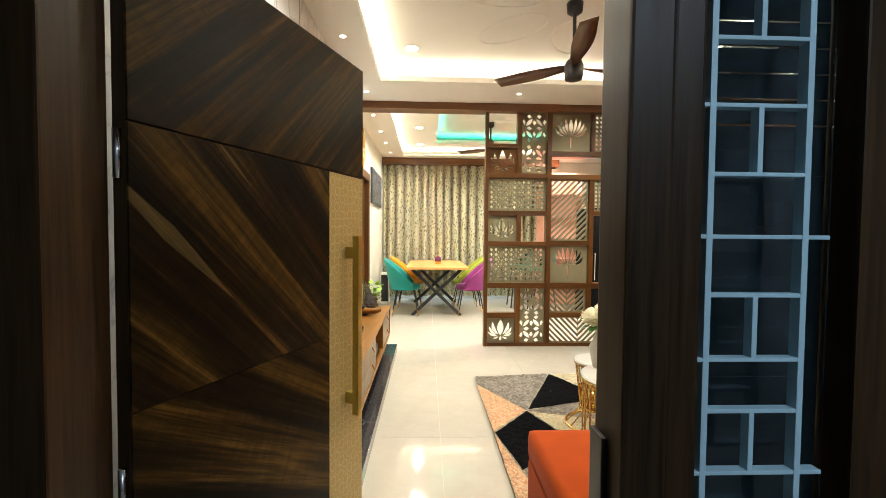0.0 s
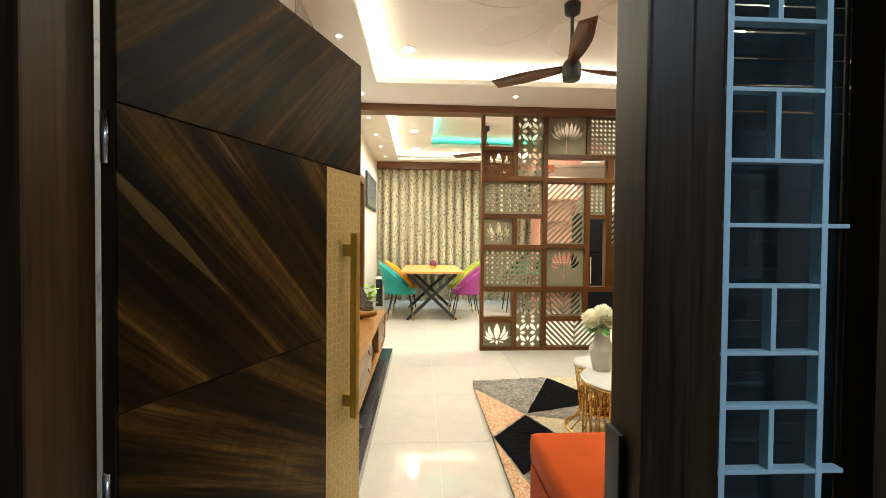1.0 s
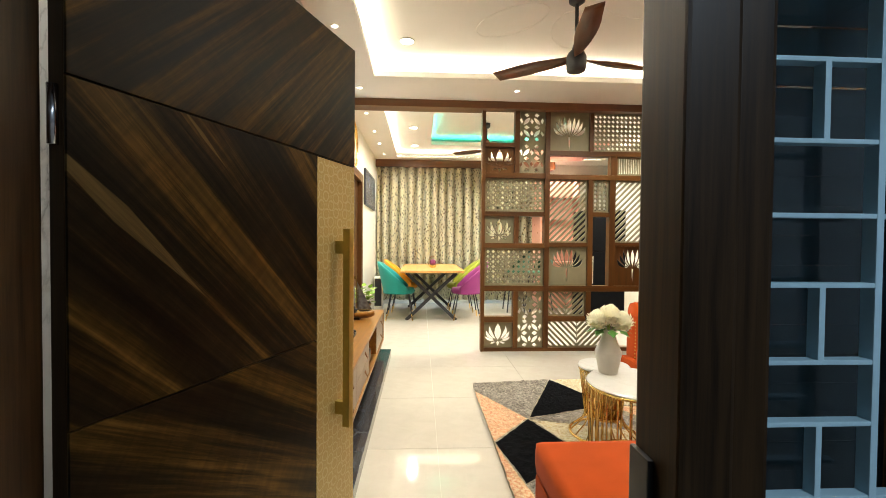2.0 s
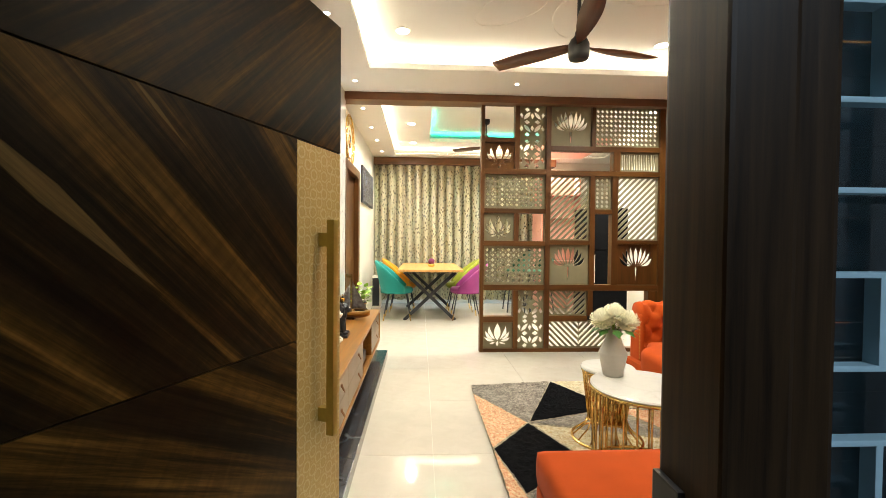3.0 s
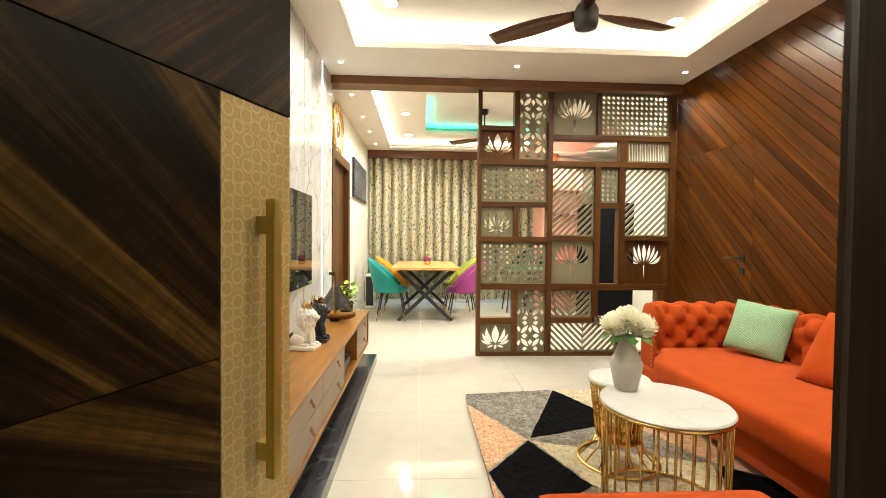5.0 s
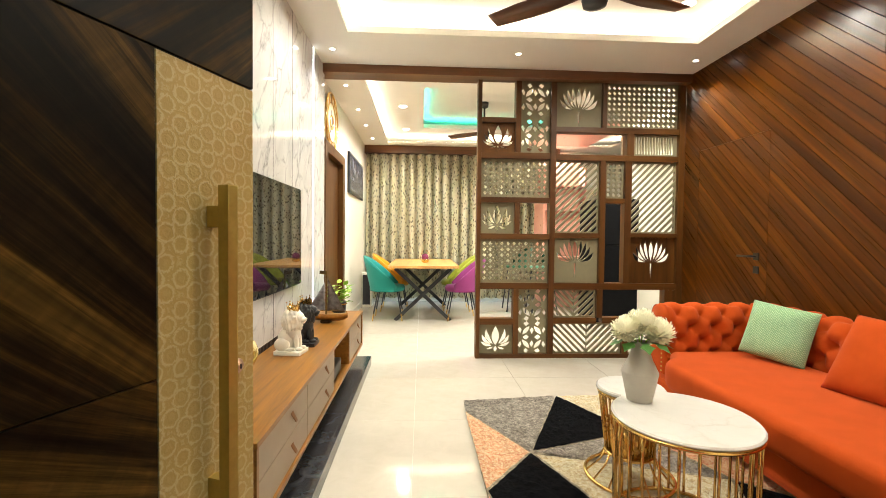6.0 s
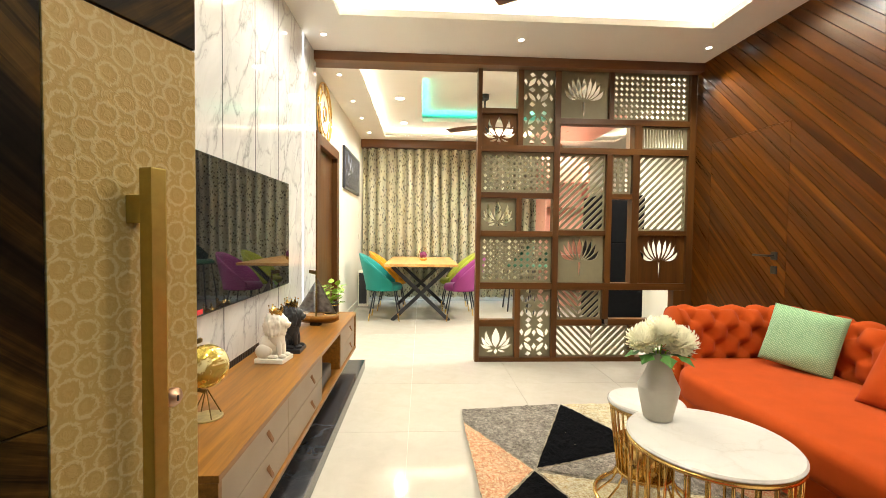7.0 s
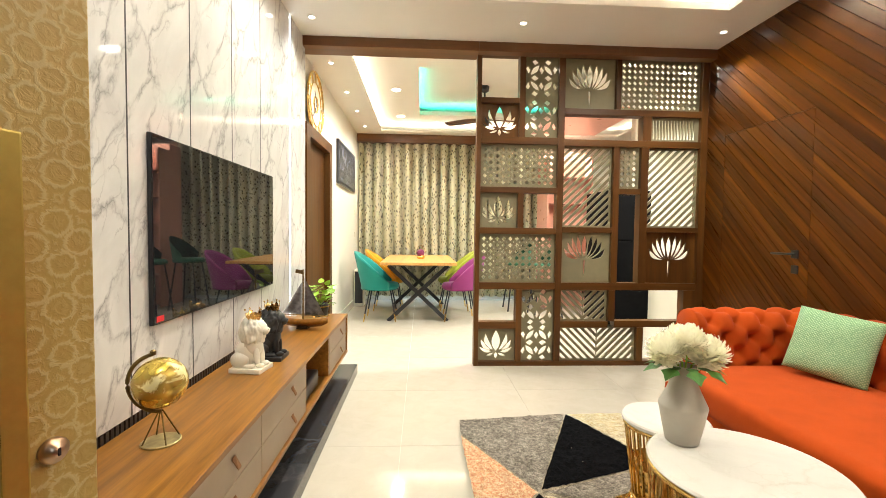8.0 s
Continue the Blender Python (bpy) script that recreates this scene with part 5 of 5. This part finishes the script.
# ---- floor tiles last ----
TS = 0.80
tile_me = {}
for i in range(-2, 8):
    for j in range(0, 12):
        x0, x1 = max(XL, -1.0 + i * TS), min(XK, -1.0 + (i + 1) * TS)
        y0, y1 = max(0.95, 0.45 + j * TS), min(YB, 0.45 + (j + 1) * TS)
        if x1 - x0 < 0.05 or y1 - y0 < 0.05:
            continue
        key = (round(x1 - x0, 3), round(y1 - y0, 3))
        if key not in tile_me:
            bm = box(0.001, x1 - x0 - 0.001, 0.001, y1 - y0 - 0.001, -0.01, 0.0)
            me = bpy.data.meshes.new("floor_tile")
            bm.to_mesh(me)
            bm.free()
            me.materials.append(M_TILE)
            tile_me[key] = me
        tl = new("floor_tile", tile_me[key])
        tl.parent = floor
        tl.location = (x0, y0, 0.0)
# ---- small things on the console ----
def blob(bm, c, r, sub=3, turn=(0, 0, 0)):
    v = bmesh.ops.create_icosphere(bm, subdivisions=sub, radius=1.0)["verts"]
    m_ = pose(*c, *turn) @ Matrix.Diagonal((*r, 1))
    bmesh.ops.transform(bm, matrix=m_, verts=v)
    return v


def lion(name, label, at, rz, mat, fit_base):
    """A seated lion with a crown on a square base, in one mesh."""
    bm = bmesh.new()
    box_into(bm, -0.075, 0.075, -0.062, 0.062, 0, 0.022, 0.003)
    blob(bm, (-0.02, 0, 0.085), (0.055, 0.045, 0.07), 3, (0, 12, 0))
    blob(bm, (0.012, 0, 0.125), (0.042, 0.042, 0.06), 3, (0, -8, 0))
    blob(bm, (-0.035, 0.038, 0.055), (0.045, 0.02, 0.038))
    blob(bm, (-0.035, -0.038, 0.055), (0.045, 0.02, 0.038))
    for q in (1, -1):
        blob(bm, (0.038, 0.022 * q, 0.075), (0.015, 0.014, 0.06), 2, (0, -6, 0))
        blob(bm, (0.056, 0.024 * q, 0.030), (0.022, 0.015, 0.012), 2)
        blob(bm, (0.012, 0.042 * q, 0.030), (0.03, 0.014, 0.012), 2)
        blob(bm, (0.016, 0.034 * q, 0.232), (0.010, 0.012, 0.014), 2)
    mane = blob(bm, (0.008, 0, 0.182), (0.056, 0.058, 0.076), 5)
    for w in mane:
        w.co += (w.co - Vector((0.008, 0, 0.182))).normalized() * (0.012 * noise.noise(Vector((w.co.x * 85, w.co.y * 85, w.co.z * 32))) + 0.004 * noise.noise(Vector((w.co.x * 190, w.co.y * 190, w.co.z * 80))))
    blob(bm, (0.046, 0, 0.200), (0.030, 0.030, 0.033))
    blob(bm, (0.070, 0, 0.190), (0.020, 0.019, 0.016))
    blob(bm, (0.087, 0, 0.196), (0.006, 0.009, 0.005), 2)
    blob(bm, (0.068, 0, 0.176), (0.015, 0.014, 0.008), 2)
    n_body = len(bm.faces)
    rings = []
    for z, up in ((0.236, 0), (0.262, 1)):
        ring_ = []
        for k in range(20):
            a = 2 * math.pi * k / 20
            h = 0.016 * (k % 4 == 0) * up + 0.006 * (k % 2 == 0) * up
            rr = 0.030 + 0.006 * up
            ring_.append(bm.verts.new((0.012 + rr * math.cos(a), rr * math.sin(a), z + h)))
        rings.append(ring_)
    for k in range(20):
        bm.faces.new((rings[0][k], rings[0][(k + 1) % 20], rings[1][(k + 1) % 20], rings[1][k]))
    bmesh.ops.solidify(bm, geom=bm.faces[n_body:], thickness=0.003)
    for k in range(0, 20, 4):
        a = 2 * math.pi * k / 20
        blob(bm, (0.012 + 0.036 * math.cos(a), 0.036 * math.sin(a), 0.286), (0.005, 0.005, 0.005), 1)
    me = bpy.data.meshes.new(name)
    bm.to_mesh(me)
    total = len(me.polygons)
    for i, p in enumerate(me.polygons):
        p.use_smooth = True
        p.material_index = 1 if i >= n_body else 0
    bm.free()
    me.materials.append(mat)
    me.materials.append(M_GOLD)
    ob = new(name, me)
    me.transform(Matrix.Scale(fit_base, 4))
    ob.matrix_basis = pose(*at, 0, 0, rz)
    return tagged(ob, label, "figurine")


lion("lion_figurine", "seated white ceramic lion wearing a gold crown", (-0.890, 3.42, 0.49), -8, M_WHITE, 1.0)
lion("lion_figurine", "seated black ceramic lion wearing a gold crown", (-0.868, 3.60, 0.49), 0, M_BLACK, 1.03)

globe = thing("desk_globe", "gold and cream globe on a wire stand", "globe", (-0.895, 2.735, 0.49))
m, t, b = nodes_of("antique_map_ball")
lm = noise_tex(t, coords(t), 11, 5, 0.55, 0.8)
link(t, ramp(t, lm, [(0.46, (0.82, 0.62, 0.13)), (0.53, (0.40, 0.25, 0.05)), (0.57, (0.84, 0.72, 0.34)), (0.72, (0.90, 0.82, 0.52))]), b.inputs["Base Color"])
link(t, ramp(t, lm, [(0.46, (0.8, 0.8, 0.8)), (0.57, (0.15, 0.15, 0.15))]), b.inputs["Metallic"])
b.inputs["Roughness"].default_value = 0.14
M_AGED = plain("aged_dark_brass", (0.20, 0.135, 0.05), 0.42, 0.9, grain=0.25, scale=50)
bm = bmesh.new()
bmesh.ops.create_uvsphere(bm, u_segments=40, v_segments=24, radius=0.076)
bmesh.ops.translate(bm, vec=(0, 0, 0.185), verts=bm.verts)
part("ball", bm, m, globe, "", True)
arc = [(-0.090 * math.sin(a), -0.012 * math.sin(a), 0.185 + 0.090 * math.cos(a)) for a in [radians(12 + 168 * k / 22) for k in range(23)]]
part("meridian_arm", tube(arc, 0.006, 8), M_AGED, globe, "", True)
part("knob", lathe([(0.008, 0), (0.009, 0.012), (0.003, 0.016)], 12, (arc[0][0], arc[0][1], arc[0][2] - 0.002)), M_AGED, globe)
part("base_plate", lathe([(0.055, 0), (0.055, 0.004), (0.052, 0.006)], 32), plain("aged_pale_brass", (0.40, 0.32, 0.14), 0.4, 0.8, grain=0.2, scale=50), globe)
for k in range(4):
    a = radians(45 + 90 * k)
    part("wire", tube([(0.05 * math.cos(a), 0.05 * math.sin(a), 0.005), (0.004 * math.cos(a), 0.004 * math.sin(a), 0.10)], 0.0022, 6), M_AGED, globe)

ship = thing("model_sailboat", "wooden model sailing boat with mesh sails", "model boat", (-0.885, 4.28, 0.49), rz=-8)
ship.scale = (1.2, 1.2, 1.0)
bm = bmesh.new()
n = 16
secs = []
for i in range(n + 1):
    f = i / n
    x = -0.13 + 0.27 * f
    w = 0.048 * (math.sin(math.pi * min(1, 0.12 + f * 0.88)) ** 0.7)
    keel, deck = 0.012 + 0.03 * (2 * f - 1) ** 4, 0.062 + 0.018 * (2 * f - 1) ** 2
    secs.append([bm.verts.new((x, w, deck)), bm.verts.new((x, w * 0.75, (keel + deck) / 2)), bm.verts.new((x, 0, keel)), bm.verts.new((x, -w * 0.75, (keel + deck) / 2)), bm.verts.new((x, -w, deck))])
for a, c in zip(secs, secs[1:]):
    for q in range(5):
        bm.faces.new((a[q], a[(q + 1) % 5], c[(q + 1) % 5], c[q]))
bm.faces.new(secs[0])
bm.faces.new(secs[-1][::-1])
part("hull", bm, M_CONSOLE, ship, "", True)
part("cradle", box(-0.03, 0.03, -0.022, 0.022, 0, 0.02, 0.003), M_FRAME, ship)
part("mast", tube([(0.0, 0, 0.05), (0.0, 0, 0.395)], [0.006, 0.004], 8), M_AGED, ship)
M_SAIL = plain("grey_mesh_sail", (0.24, 0.23, 0.23), 0.4, 0.3, grain=0.45, scale=30)
for pts in (((0.008, 0.0, 0.34), (0.008, 0.0, 0.085), (0.115, 0.018, 0.09)), ((-0.008, 0.0, 0.31), (-0.008, 0.0, 0.085), (-0.115, -0.012, 0.10))):
    bm = bmesh.new()
    q = 8
    grid = {}
    A, B, C = [Vector(p) for p in pts]
    for i in range(q + 1):
        for j in range(q + 1 - i):
            p = A + (B - A) * (i / q) + (C - A) * (j / q)
            p.y += 0.022 * math.sin(math.pi * i / q) * math.sin(math.pi * j / q)
            grid[i, j] = bm.verts.new(p)
    for i in range(q):
        for j in range(q - i):
            bm.faces.new((grid[i, j], grid[i + 1, j], grid[i, j + 1]))
            if j < q - i - 1:
                bm.faces.new((grid[i + 1, j], grid[i + 1, j + 1], grid[i, j + 1]))
    bmesh.ops.solidify(bm, geom=bm.faces[:], thickness=0.0015)
    part("sail", bm, M_SAIL, ship, "dull grey mesh sail", True)
part("flag", prism([(-0.045, 0.372), (-0.002, 0.362), (-0.002, 0.39), (-0.042, 0.395)], -0.001, 0.001), M_AGED, ship)
part("boom", tube([(-0.12, -0.012, 0.095), (0.12, 0.018, 0.085)], 0.003, 6), M_AGED, ship)

plant = thing("potted_plant", "bright green money plant in a black pot with gold rings", "potted plant", (-0.86, 4.66, 0.49))
part("pot", lathe([(0.045, 0.01), (0.055, 0.02), (0.062, 0.10), (0.058, 0.105), (0.05, 0.09)], 28), M_BLACK, plant, "", True)
for z in (0.012, 0.085):
    part("ring", tube([(0.064 * math.cos(2 * math.pi * k / 28), 0.064 * math.sin(2 * math.pi * k / 28), z) for k in range(28)], 0.004, 6, True), M_GOLD, plant)
rl = random.Random(11)
for k in range(52):
    a, h, r = rl.uniform(0, 6.28), rl.uniform(0.10, 0.25), rl.uniform(0.01, 0.085)
    bm = bmesh.new()
    L_, W_ = rl.uniform(0.045, 0.07), rl.uniform(0.018, 0.027)
    prof = [(0, 0), (0.2, 0.8), (0.45, 1.0), (0.75, 0.6), (1, 0), (0.75, -0.6), (0.45, -1.0), (0.2, -0.8)]
    ctr = [bm.verts.new((L_ * u, W_ * w, -0.010 * abs(w) + 0.016 * math.sin(u * 2.4))) for u, w in prof]
    bm.faces.new(ctr)
    bmesh.ops.transform(bm, matrix=pose(r * math.cos(a), r * math.sin(a), h, rl.uniform(-30, 30), rl.uniform(-35, 45), math.degrees(a)), verts=bm.verts)
    part("leaf", bm, M_LEAF, plant)
for k in range(6):
    a = k * 1.05
    part("stem", tube([(0, 0, 0.08), (0.03 * math.cos(a), 0.03 * math.sin(a), 0.15), (0.05 * math.cos(a), 0.05 * math.sin(a), 0.20)], 0.0025, 5), M_LEAF, plant)

# bar stools by the kitchen, seen in the television's reflection
for xx, yy in ((1.35, 7.7), (1.62, 7.25)):
    st = thing("bar_stool", "dark green velvet bar stool on black legs", "bar stool", (xx, yy, 0), "bar stools")
    part("seat", lathe([(0.12, 0.66), (0.20, 0.665), (0.21, 0.70), (0.18, 0.73)], 28), M_CH["green"], st, "", True)
    bm = bmesh.new()
    cols = []
    for i in range(17):
        a = radians(-95 + 190 * i / 16)
        tp = 0.72 + 0.32 * math.cos(a * 0.8)
        cols.append([bm.verts.new((0.20 * math.cos(a), 0.20 * math.sin(a), 0.68)), bm.verts.new((0.24 * math.cos(a), 0.24 * math.sin(a), tp))])
    for a, c in zip(cols, cols[1:]):
        bm.faces.new((a[0], c[0], c[1], a[1]))
    bmesh.ops.solidify(bm, geom=bm.faces[:], thickness=0.03)
    part("backrest", bm, M_CH["green"], st, "", True)
    for sx in (1, -1):
        for sy in (1, -1):
            part("leg", tube([(0.12 * sx, 0.12 * sy, 0.67), (0.19 * sx, 0.19 * sy, 0)], 0.011, 8), M_BLACK, st)
